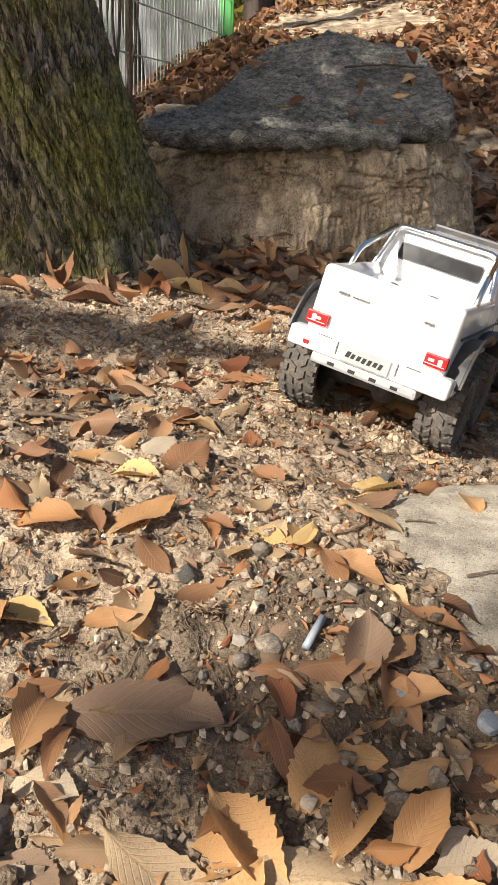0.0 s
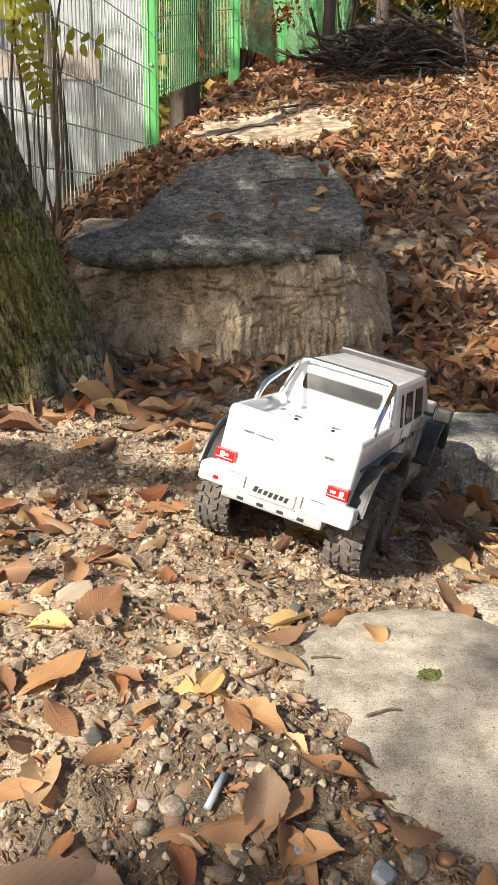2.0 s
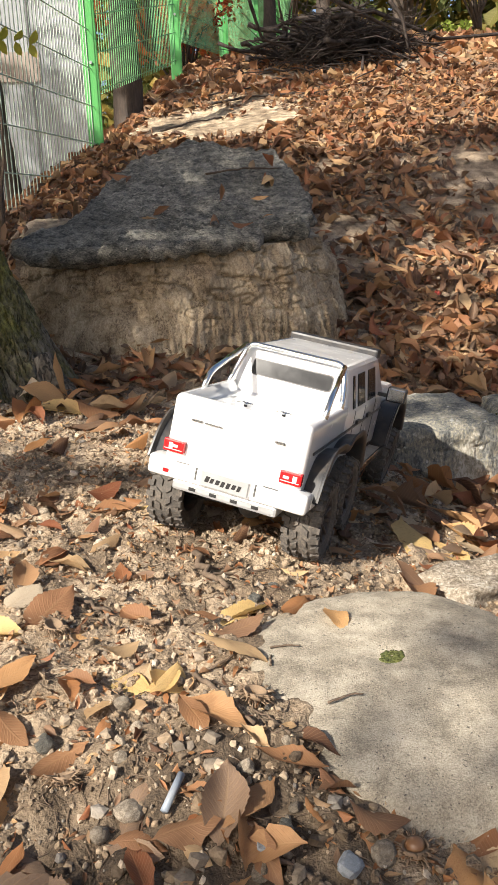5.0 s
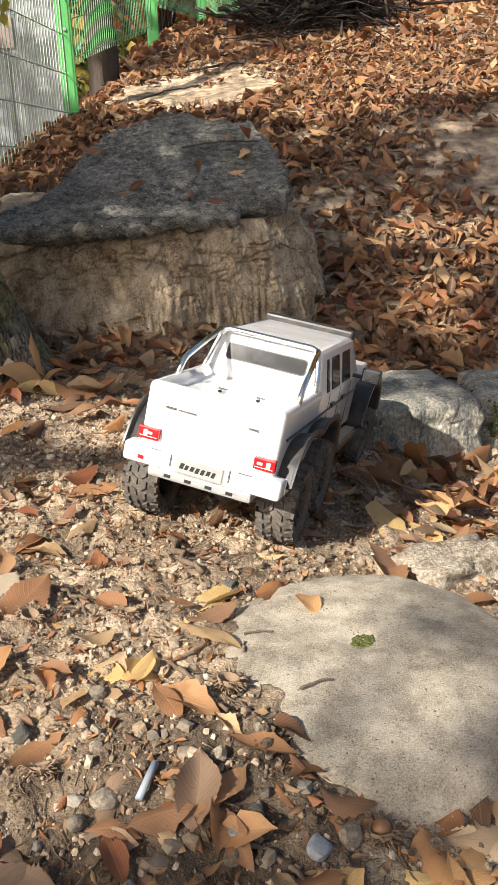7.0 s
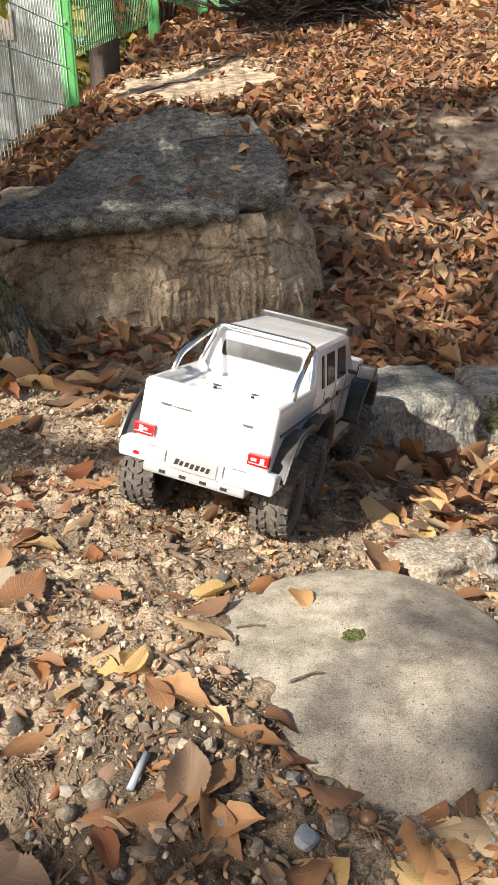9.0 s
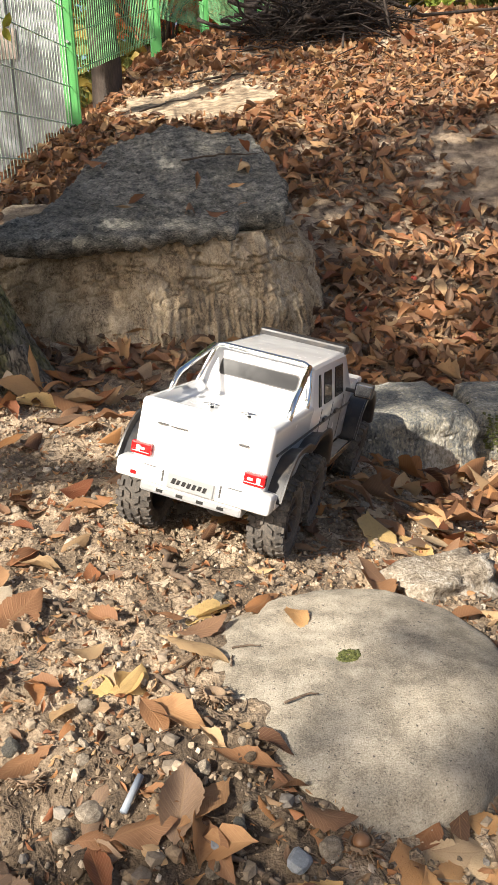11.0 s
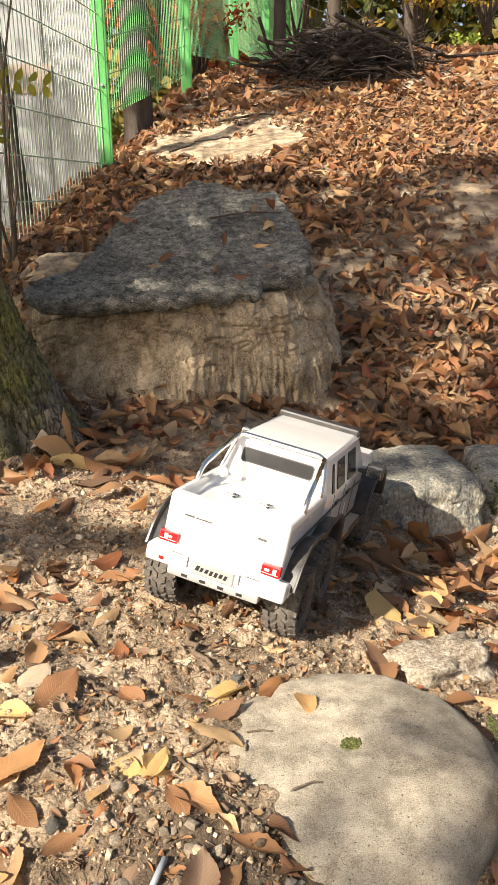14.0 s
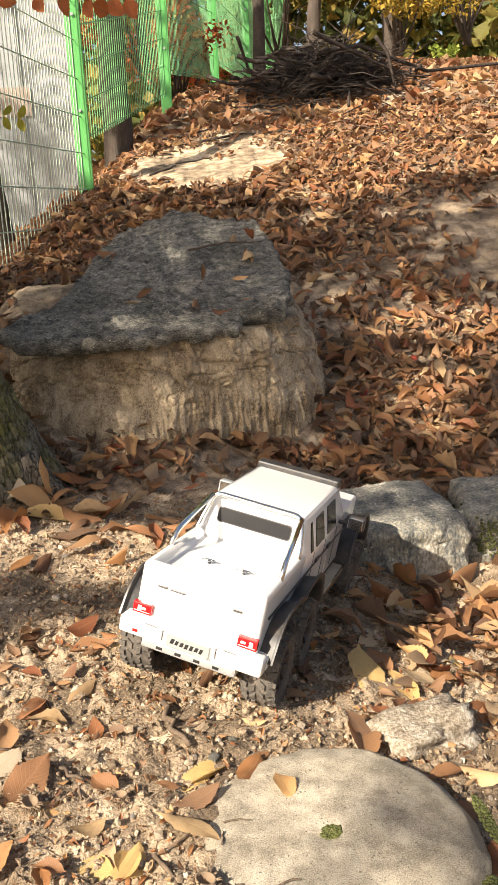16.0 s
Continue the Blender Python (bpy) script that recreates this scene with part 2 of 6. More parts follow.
def ground_n(x, y, e=0.02):
    gx = (ground_z(x + e, y) - ground_z(x - e, y)) / (2 * e)
    gy = (ground_z(x, y + e) - ground_z(x, y - e)) / (2 * e)
    n = np.stack([-gx, -gy, np.ones_like(gx)], -1)
    return n / np.linalg.norm(n, axis=-1, keepdims=True)


# ---- the ground ----
def axis_steps(lo, a, b, hi, fine, growth):
    mid = np.arange(a, b, fine)
    left, right, s = [], [], fine
    q = a
    while q > lo:
        s *= growth
        q -= s
        left.append(q)
    q, s = b, fine
    while q < hi:
        right.append(q)
        s *= growth
        q += s
    return np.array(left[::-1] + list(mid) + right)


GX = axis_steps(-80, -0.55, 1.05, 80, 0.0058, 1.07)
GY = axis_steps(-60, 0.35, 2.4, 120, 0.0066, 1.05)
gx, gy = np.meshgrid(GX, GY, indexing="ij")
gp = np.stack([gx.ravel(), gy.ravel(), 0 * gx.ravel()], -1)
gz = ground_z(gp[:, 0], gp[:, 1])
near_w = np.clip(1.6 - np.hypot(gp[:, 0] - 0.2, gp[:, 1] - 1.2) / 2.2, 0, 1)
lumps = fbm(gp, 2.2, 3) * 0.018 + fbm(gp, 9.0, 3, 5.0) * 0.008
crumb = np.zeros(len(gp))
close = near_w > 0.3
crumb[close] = fbm(gp[close], 38.0, 5, 9.0) * 0.0085
flat = np.exp(-((gp[:, 0] - 0.27) / 0.3) ** 2 - ((gp[:, 1] - 1.15) / 0.35) ** 2)
gz = gz + lumps * (1 - 0.7 * flat) * np.where(near_w > 0, 1, 1.6) + crumb
gp[:, 2] = gz
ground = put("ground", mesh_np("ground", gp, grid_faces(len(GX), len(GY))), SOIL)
tagged(ground, "sandy brown soil of a wooded slope, crumbly and trodden", "ground", kind="structure")


def on_ground(x, y):
    """The built ground's height, with its lumps."""
    ix = np.clip(np.searchsorted(GX, x) - 1, 0, len(GX) - 2)
    iy = np.clip(np.searchsorted(GY, y) - 1, 0, len(GY) - 2)
    u, v = (x - GX[ix]) / (GX[ix + 1] - GX[ix]), (y - GY[iy]) / (GY[iy + 1] - GY[iy])
    z = gz.reshape(len(GX), len(GY))
    return (z[ix, iy] * (1 - u) + z[ix + 1, iy] * u) * (1 - v) + (z[ix, iy + 1] * (1 - u) + z[ix + 1, iy + 1] * u) * v


# ---- stones ----
def plate(outline, top, thick, rough, n=120, rings=22, seed=1.0, scale=12.0, under=0.85, drop=0.0, crisp=0.9, pit=0.005):
    """A slab of stone: a ragged outline, an uneven top given by top(x, y), a broken rim and an underside."""
    o = np.asarray(outline, float)
    k = np.arange(len(o) + 1)
    q = np.linspace(0, len(o), n, endpoint=False)
    closed = np.vstack([o, o[:1]])
    xy = np.stack([np.interp(q, k, closed[:, 0]), np.interp(q, k, closed[:, 1])], -1)
    for _ in range(2):
        xy = (np.roll(xy, 1, 0) + 2 * xy + np.roll(xy, -1, 0)) / 4
    mid = o.mean(0)
    edge = fbm(np.c_[xy, 0 * xy[:, 0]], scale * 1.4, 4, seed)
    xy = mid + (xy - mid) * (1 + 0.05 * rough * edge)[:, None]
    rows = []
    for s in np.linspace(0.001, 1, rings) ** 0.8:
        p = mid + (xy - mid) * s
        z = top(p[:, 0], p[:, 1])
        z = z + rough * 0.012 * fbm(np.c_[p, z], scale, 5, seed) + rough * pit * fbm(np.c_[p, z], scale * 5, 4, seed)
        z = z - (0.25 * thick * step01((s - crisp) / (1 - crisp)) + drop * step01((s - 0.72) / 0.28)) * (0.7 + 0.4 * edge)
        rows.append(np.c_[p, z])
    rim = rows[-1]
    for f, s in ((0.35, 1.012), (0.7, 1.0), (1.0, under), (1.1, 0.4)):
        p = mid + (xy - mid) * (s + 0.022 * rough * fbm(np.c_[xy, np.full(n, f * 3)], scale * 5, 4, seed + f))[:, None]
        rows.append(np.c_[p, (rim[:, 2] if f < 1 else np.minimum(rim[:, 2], top(p[:, 0], p[:, 1]))) - thick * f])
    v = np.concatenate(rows)
    return v, grid_faces(len(rows), n, True)


def boulder(size, seed, square=3.0, rough=0.10, sub=5):
    """A squarish boulder with its base at z = 0."""
    bm = bmesh.new()
    bmesh.ops.create_icosphere(bm, subdivisions=sub, radius=1.0)
    for v in bm.verts:
        d = v.co.normalized()
        m = (abs(d.x) ** square + abs(d.y) ** square + abs(d.z) ** square) ** (-1 / square)
        h = 1 + rough * noise.fractal(d * 1.6 + Vector((seed, 0, 0)), 1, 2, 3) + 0.45 * rough * noise.fractal(Vector((d.x * 9, d.y * 9, d.z * 2.5)) + Vector((0, seed, 0)), 1, 2, 5)
        h += 0.25 * rough * noise.cell(d * 3.1 + Vector((seed, seed, 0)))
        v.co = Vector((d.x * size[0], d.y * size[1], d.z * size[2])) * m * h
        v.co.z += size[2]
    return bm


earth_plan = [(-0.30, 2.62), (-0.16, 2.50), (-0.04, 2.42), (0.10, 2.36), (0.25, 2.36), (0.40, 2.40), (0.52, 2.45), (0.60, 2.53), (0.66, 2.66), (0.70, 2.84), (0.72, 3.1)]
ep = np.asarray(earth_plan)
arc = np.linspace(0, len(ep) - 1, 520)
plan = np.stack([np.interp(arc, np.arange(len(ep)), ep[:, k]) for k in (0, 1)], -1)
for _ in range(30):
    plan[1:-1] = (plan[:-2] + 2 * plan[1:-1] + plan[2:]) / 4
out = np.stack([np.gradient(plan[:, 1]), -np.gradient(plan[:, 0])], -1)
out /= np.linalg.norm(out, axis=1)[:, None]
rows = []
for s in np.linspace(0, 1, 130):
    z = -0.06 + s * 0.425 + 0.02 * np.clip(arc - 5, 0, 5) / 5
    q = np.c_[plan, z]
    flute = np.abs(fbm(np.c_[plan * 42, z * 5.0], 1.0, 4, 3.0))
    chunk = fbm(np.c_[plan * 6, z * 4.0], 1.0, 4, 7.0)
    crack = np.exp(-(fbm(np.c_[plan * 19, z * 3.5], 1.0, 4, 21.0) / 0.045) ** 2) * np.clip(0.3 + 1.8 * fbm(np.c_[plan * 5, z * 6.0], 1.0, 2, 31.0), 0, 1)
    ledge = np.exp(-(fbm(np.c_[plan * 5, z * 16.0], 1.0, 4, 41.0) / 0.05) ** 2) * np.clip(1.6 * s - 0.5, 0, 1)
    cells = np.array([noise.voronoi(Vector((u * 16, w * 16, h * 11)))[0][:2] for u, w, h in zip(plan[:, 0], plan[:, 1], z)])
    flake = np.minimum((cells[:, 1] - cells[:, 0]) * 4, 1)
    low = 1 - step01((s - 0.35) / 0.4)
    lump = step01(2.2 * (1 - ((plan[:, 0] + 0.01) / 0.14) ** 2 - ((z - 0.04) / 0.17) ** 2))
    fleck = fbm(np.c_[plan * 75, z * 55.0], 1.0, 3, 61.0)
    push = -0.022 * crack * (0.35 + 0.65 * low) - 0.022 * ledge + 0.045 * (1 - s) ** 1.3 + 0.032 * np.minimum(flute, 0.45) * low * step01((plan[:, 0] - 0.02) / 0.15) + 0.030 * chunk + 0.007 * flake * (1 - low) + 0.034 * lump + 0.005 * fleck
    push = push + 0.035 * (1 - s) * step01((arc - 6.0) / 2) - 0.012 - 0.03 * step01((s - 0.80) / 0.2)
    rows.append(np.c_[plan + out * push[:, None], z])
rows.append(np.c_[plan - out * 0.25, rows[-1][:, 2]])
bank = put("earth_bank", mesh_np("earth_bank", np.concatenate(rows), grid_faces(len(rows), len(plan))), BANK)
tagged(bank, "bare vertical cut of fluted brown earth under a stone cap", "earth bank", kind="structure")

cap_outline = [(-0.31, 2.49), (-0.20, 2.41), (-0.09, 2.365), (0.04, 2.335), (0.17, 2.345), (0.30, 2.375), (0.41, 2.41), (0.425, 2.50), (0.49, 2.505), (0.565, 2.52),
               (0.605, 2.64), (0.628, 2.80), (0.61, 3.00), (0.575, 3.165), (0.43, 3.20), (0.285, 3.26), (0.165, 3.21), (0.05, 3.13), (-0.036, 3.00), (-0.065, 2.87), (-0.145, 2.65), (-0.245, 2.58)]


def cap_top(x, y):
    d = np.maximum(y - 2.38, 0)
    return 0.378 + 0.22 * d + 0.18 * d * d + 0.03 * np.clip(x, -0.3, 0.3)


cap = put("rock_ledge", mesh_np("rock_ledge", *plate(cap_outline, cap_top, 0.042, 0.8, n=420, rings=110, scale=9, crisp=0.982, pit=0.014)), CAPROCK)
tagged(cap, "dark grey weathered stone cap lying over an earth bank", "rock")

slab_outline = [(0.128, 0.84), (0.18, 0.89), (0.25, 0.935), (0.31, 0.955), (0.40, 0.935), (0.47, 0.87), (0.50, 0.79), (0.49, 0.71), (0.45, 0.64),
                (0.38, 0.57), (0.27, 0.535), (0.195, 0.60), (0.155, 0.69), (0.132, 0.77)]


def slab_top(x, y):
    pit = np.exp(-((x - 0.305) / 0.02) ** 2 - ((y - 0.765) / 0.018) ** 2)
    return 0.008 - 0.05 * np.maximum(x - 0.42, 0) - 0.006 * pit - 0.05 * np.maximum(0.20 - x, 0) - 0.07 * np.maximum(0.72 - y, 0)


slab = put("stone_slab", mesh_np("stone_slab", *plate(slab_outline, slab_top, 0.09, 0.22, n=160, rings=40, seed=4.0, scale=9, under=1.0, drop=0.012)), SLABSTONE)
tagged(slab, "smooth pale sandy flat stone set in the ground", "stone slab")


PALEROCK = surface("pale_rock", [(0.40, (0.12, 0.092, 0.064)), (0.5, (0.29, 0.24, 0.178)), (0.60, (0.50, 0.455, 0.385))], 26, 170, strength=1.0, dist=0.008)


def rock_thing(name, x, y, z, turn, size, seed, material, label, square=3.0, rough=0.10, sub=5, tilt=0.0):
    ob = part(name, boulder(size, seed, square, rough, sub), material, smooth=True)
    ob.matrix_world = pose(x, y, z, tilt, 0, turn)
    return tagged(ob, label, "rock")


rock_thing("boulder", 0.715, 1.87, -0.175, 6, (0.150, 0.165, 0.086), 3.0, BOULDER, "flat-topped grey and ochre boulder beside fallen leaves", 8.0, 0.07, 6)
rock_thing("boulder", 1.04, 1.93, -0.17, -14, (0.13, 0.17, 0.07), 8.0, BOULDER, "smaller grey boulder with a mossy side", 7.0, 0.08, 6)
rock_thing("flat_rock", 0.50, 1.0, -0.082, 22, (0.082, 0.045, 0.034), 5.0, PALEROCK, "pale angular rock lying against the stone slab", 6.0, 0.22, 4)

# ---- the mossy tree ----
def trunk_axis(z):
    up = max(z - 1.5, 0)
    return -0.40 - 0.36 * z - 0.65 * up, 2.10 + 0.05 * z - 0.9 * up


rows = []
na = 360
ang = np.arange(na) * 2 * np.pi / na
zs = np.concatenate([np.arange(-0.12, 1.2, 0.006), np.arange(1.2, 1.5, 0.02), np.linspace(1.5, 6.0, 40)])
for z in zs:
    cx, cy = trunk_axis(z)
    r = (0.25 + 0.055 * math.exp(-max(z, 0) / 0.13)) * (1 - 0.07 * max(z - 1, 0)) + 0.02 * np.sin(3 * ang + 1.0) * math.exp(-max(z, 0) / 0.3)
    twist = ang + 0.35 * z
    p = np.stack([np.cos(twist) * 12.5, np.sin(twist) * 12.5, np.full(na, z * 22.0)], -1)
    if z < 1.5:
        furrow = np.minimum(np.abs(fbm(p * (1.0, 1.0, 0.16), 1.0, 3, 2.0)) * 4.0, 1.0)
        cross = np.minimum(np.abs(fbm(p * (0.8, 0.8, 0.9), 1.0, 2, 12.0)) * 6.0, 1.0)
        r = r + 0.020 * furrow + 0.005 * cross - 0.010 + 0.006 * fbm(p * (2, 2, 1), 1.0, 3)
    rows.append(np.stack([cx + r * np.cos(ang), cy + r * np.sin(ang), np.full(na, z)], -1))
m, nt, p = blank("mossy_bark")
co = node(nt, "ShaderNodeTexCoord").outputs["Object"]
a, b = noise_of(nt, co, 30, 6, 0.65, (1, 1, 0.4)), noise_of(nt, co, 180, 4, 0.7, (1, 1, 0.5))
f = node(nt, "ShaderNodeMath", {0: a, 1: 0.6, 2: node(nt, "ShaderNodeMath", {0: b, 1: 0.4}, operation="MULTIPLY").outputs[0]}, operation="MULTIPLY_ADD").outputs[0]
split = noise_of(nt, co, 40.0, 3, 0.6, (1, 1, 0.24))
split = node(nt, "ShaderNodeMath", {0: node(nt, "ShaderNodeMath", {0: split, 1: 0.5}, operation="SUBTRACT").outputs[0]}, operation="ABSOLUTE").outputs[0]
plates = node(nt, "ShaderNodeMapRange", {0: split, 1: 0.0, 2: 0.05}).outputs[0]
bark = ramp(nt, f, [(0.38, (0.065, 0.05, 0.036)), (0.5, (0.175, 0.145, 0.108)), (0.62, (0.28, 0.24, 0.185))])
bark = mixc(nt, plates, (0.05, 0.04, 0.03), bark)
mossy = noise_of(nt, co, 4.2, 6, 0.68)
moss_c = ramp(nt, b, [(0.35, (0.09, 0.09, 0.018)), (0.65, (0.36, 0.33, 0.07))])
k = node(nt, "ShaderNodeMapRange", {0: mossy, 1: 0.42, 2: 0.62, 3: 0.0, 4: 0.85}).outputs[0]
nt.links.new(mixc(nt, k, bark, moss_c), p.inputs["Base Color"])
p.inputs["Roughness"].default_value = 0.93
height = node(nt, "ShaderNodeMath", {0: plates, 1: 0.9, 2: f}, operation="MULTIPLY_ADD").outputs[0]
bump(nt, p, height, 1.0, 0.006)
MOSSBARK = m
tree = new("mossy_tree")
tree.location = (0, 0, 0)
tagged(tree, "leaning old tree with furrowed grey bark and green moss", "tree")
put("trunk", mesh_np("trunk", np.concatenate(rows), grid_faces(len(rows), na, True)), MOSSBARK, tree)
for a, l, r in ((-18, 0.16, 0.055), (-62, 0.13, 0.05), (-105, 0.15, 0.05)):
    c, s = math.cos(radians(a)), math.sin(radians(a))
    t = np.linspace(0, 1, 14)
    pts = np.stack([-0.42 + c * (0.22 + l * t), 2.10 + s * (0.22 + l * t), 0.13 - 0.17 * t ** 0.8], -1)
    put("root", mesh_np("root", *tube(pts, r * (1 - 0.5 * t), 20, 0.03, 3)), MOSSBARK, tree)


# ---- the toy truck ----
WHITE = plain("white_lexan", (0.80, 0.80, 0.79), 0.22, coat=0.6, dirt=0.05)
BLACKPLASTIC = plain("black_plastic", (0.022, 0.023, 0.026), 0.38, dirt=0.25)
CHASSIS = plain("dark_chassis", (0.02, 0.02, 0.02), 0.6, dirt=0.5)
CHROME = plain("chrome", (0.82, 0.82, 0.80), 0.12, metal=1.0, dirt=0.1)
DARKGLASS = plain("dark_window", (0.012, 0.013, 0.015), 0.2, spec=0.18)
REDLENS = plain("red_lens", (0.55, 0.012, 0.015), 0.15, coat=0.8)
CLEARLENS = plain("white_lens", (0.78, 0.66, 0.64), 0.15, coat=0.8)
PLATE = plain("brushed_plate", (0.50, 0.51, 0.52), 0.35, metal=0.5)
INK = plain("black_ink", (0.015, 0.015, 0.015), 0.5)
BADGE = plain("grey_badge", (0.22, 0.22, 0.22), 0.3, metal=0.6)
TANBOARD = plain("dusty_step", (0.36, 0.30, 0.22), 0.6, dirt=0.5)
RUBBER = surface("dusty_rubber", [(0.3, (0.035, 0.032, 0.03)), (0.5, (0.085, 0.075, 0.065)), (0.7, (0.20, 0.165, 0.13))], 45, 300, strength=0.4, dist=0.001)
RIM = plain("muddy_rim", (0.035, 0.03, 0.028), 0.5, dirt=0.75, dirt_col=(0.16, 0.10, 0.065))


def box(bm, x0, x1, y0, y1, z0, z1, bevel=0.0, seg=3):
    """A box with rounded edges in bm; returns its corners."""
    made = bmesh.ops.create_cube(bm, size=1.0)["verts"]
    for v in made:
        v.co = Vector(((x0 + x1) / 2 + v.co.x * (x1 - x0), (y0 + y1) / 2 + v.co.y * (y1 - y0), (z0 + z1) / 2 + v.co.z * (z1 - z0)))
    if bevel:
        edges = list({e for v in made for e in v.link_edges})
        res = bmesh.ops.bevel(bm, geom=edges, offset=bevel, segments=seg, profile=0.6, affect="EDGES")
        return res["verts"]
    return made


def one_box(name, dims, material, parent, bevel=0.002, seg=2, label="", tilt=None):
    bm = bmesh.new()
    box(bm, *dims, bevel, seg)
    if tilt:
        bmesh.ops.transform(bm, matrix=tilt, verts=bm.verts)
    return part(name, bm, material, parent, label, smooth=False)


def shade_smooth(ob, angle=35):
    me = ob.data
    me.polygons.foreach_set("use_smooth", np.ones(len(me.polygons), bool))
    me.set_sharp_from_angle(angle=radians(angle))
    return ob


def rounded_panel(w, h, r, t, n=5):
    """A plate w by h with round corners, t thick, in the xz plane, facing -y."""
    pts = []
    for cx, cz, a0 in ((w / 2 - r, h / 2 - r, 0), (-w / 2 + r, h / 2 - r, 90), (-w / 2 + r, -h / 2 + r, 180), (w / 2 - r, -h / 2 + r, 270)):
        for k in range(n):
            a = radians(a0 + 90 * k / (n - 1))
            pts.append((cx + r * math.cos(a), cz + r * math.sin(a)))
    bm = bmesh.new()
    front = [bm.verts.new((x, -t, z)) for x, z in pts]
    back = [bm.verts.new((x, 0, z)) for x, z in pts]
    bm.faces.new(front)
    bm.faces.new(back[::-1])
    for i in range(len(pts)):
        j = (i + 1) % len(pts)
        bm.faces.new((front[j], front[i], back[i], back[j]))
    bmesh.ops.recalc_face_normals(bm, faces=bm.faces)
    return bm


def quad_panel(bm, a, b, c, d, t):
    """A window: four corners of its outer face, thickened inwards along the normal."""
    a, b, c, d = map(Vector, (a, b, c, d))
    n = (b - a).cross(d - a).normalized() * t
    top = [bm.verts.new(p + n * 0.35) for p in (a, b, c, d)]
    low = [bm.verts.new(p - n) for p in (a, b, c, d)]
    bm.faces.new(top)
    bm.faces.new(low[::-1])
    for i in range(4):
        j = (i + 1) % 4
        bm.faces.new((top[j], top[i], low[i], low[j]))
    bmesh.ops.recalc_face_normals(bm, faces=bm.faces)


truck = new("toy_truck")
TRUCK = pose(0.1835, 1.121, 0.010, -6.0, 11.4, -27.4)
truck.matrix_world = TRUCK
tagged(truck, "white six-wheeled toy pickup truck with chrome roll bars on soil", "toy truck")

# bed with a sunken cover
bm = bmesh.new()
box(bm, -0.097, 0.097, -0.088, 0.13, 0.098, 0.205, 0.010, 5)
bm.faces.ensure_lookup_table()
top = max((f for f in bm.faces if f.normal.z > 0.9), key=lambda f: f.calc_area())
bmesh.ops.inset_region(bm, faces=[top], thickness=0.003)
bmesh.ops.inset_region(bm, faces=[top], thickness=0.008)
for v in top.verts:
    v.co.z -= 0.015
    v.co.y += 0.006 if v.co.y < 0 else 0.0
bmesh.ops.inset_region(bm, faces=[top], thickness=0.012)
for v in top.verts:
    v.co.z -= 0.001
for v in bm.verts:
    if v.co.y < -0.07:
        v.co.y += 0.05 * max(v.co.z - 0.15, 0)
bed = shade_smooth(part("bed", bm, WHITE, truck), 75)

# cab: a tapered box
bm = bmesh.new()
cab_pts = {}
for k, (y0, y1, half, z) in enumerate(((0.120, 0.425, 0.097, 0.098), (0.112, 0.425, 0.0975, 0.190), (0.132, 0.378, 0.083, 0.256), (0.140, 0.372, 0.078, 0.261))):
    cab_pts[k] = [bm.verts.new(p) for p in ((-half, y0, z), (half, y0, z), (half, y1, z), (-half, y1, z))]
for k in range(3):
    for i in range(4):
        j = (i + 1) % 4
        bm.faces.new((cab_pts[k][i], cab_pts[k][j], cab_pts[k + 1][j], cab_pts[k + 1][i]))
bm.faces.new(cab_pts[3])
bm.faces.new(cab_pts[0][::-1])
bmesh.ops.bevel(bm, geom=[e for e in bm.edges if e.calc_length() > 0.012], offset=0.007, segments=3, profile=0.5, affect="EDGES")
shade_smooth(part("cab", bm, WHITE, truck), 50)
one_box("bonnet", (-0.088, 0.088, 0.42, 0.585, 0.10, 0.192), WHITE, truck, 0.008, 3)
one_box("front_bumper", (-0.108, 0.108, 0.575, 0.61, 0.07, 0.115), BLACKPLASTIC, truck, 0.006)
one_box("roof_light_bar", (-0.082, 0.082, 0.362, 0.392, 0.254, 0.272), BLACKPLASTIC, truck, 0.004)


def cab_face(z):
    """Half width and rear of the cab at a height between belt and roof."""
    f = (z - 0.190) / 0.066
    return 0.0975 + f * (0.083 - 0.0975), 0.112 + f * 0.020


# windows
win = rounded_panel(0.126, 0.0225, 0.005, 0.0022)
bmesh.ops.transform(win, matrix=Matrix.Translation((0, cab_face(0.231)[1], 0.231)) @ Matrix.Rotation(-math.atan2(0.020, 0.066), 4, "X"), verts=win.verts)
rw = part("rear_window", win, DARKGLASS, truck, "dark tinted rear window")
frame_bm = rounded_panel(0.130, 0.0265, 0.006, 0.0012)
bmesh.ops.transform(frame_bm, matrix=Matrix.Translation((0, cab_face(0.231)[1], 0.231)) @ Matrix.Rotation(-math.atan2(0.020, 0.066), 4, "X"), verts=frame_bm.verts)
part("seal", frame_bm, BLACKPLASTIC, rw)
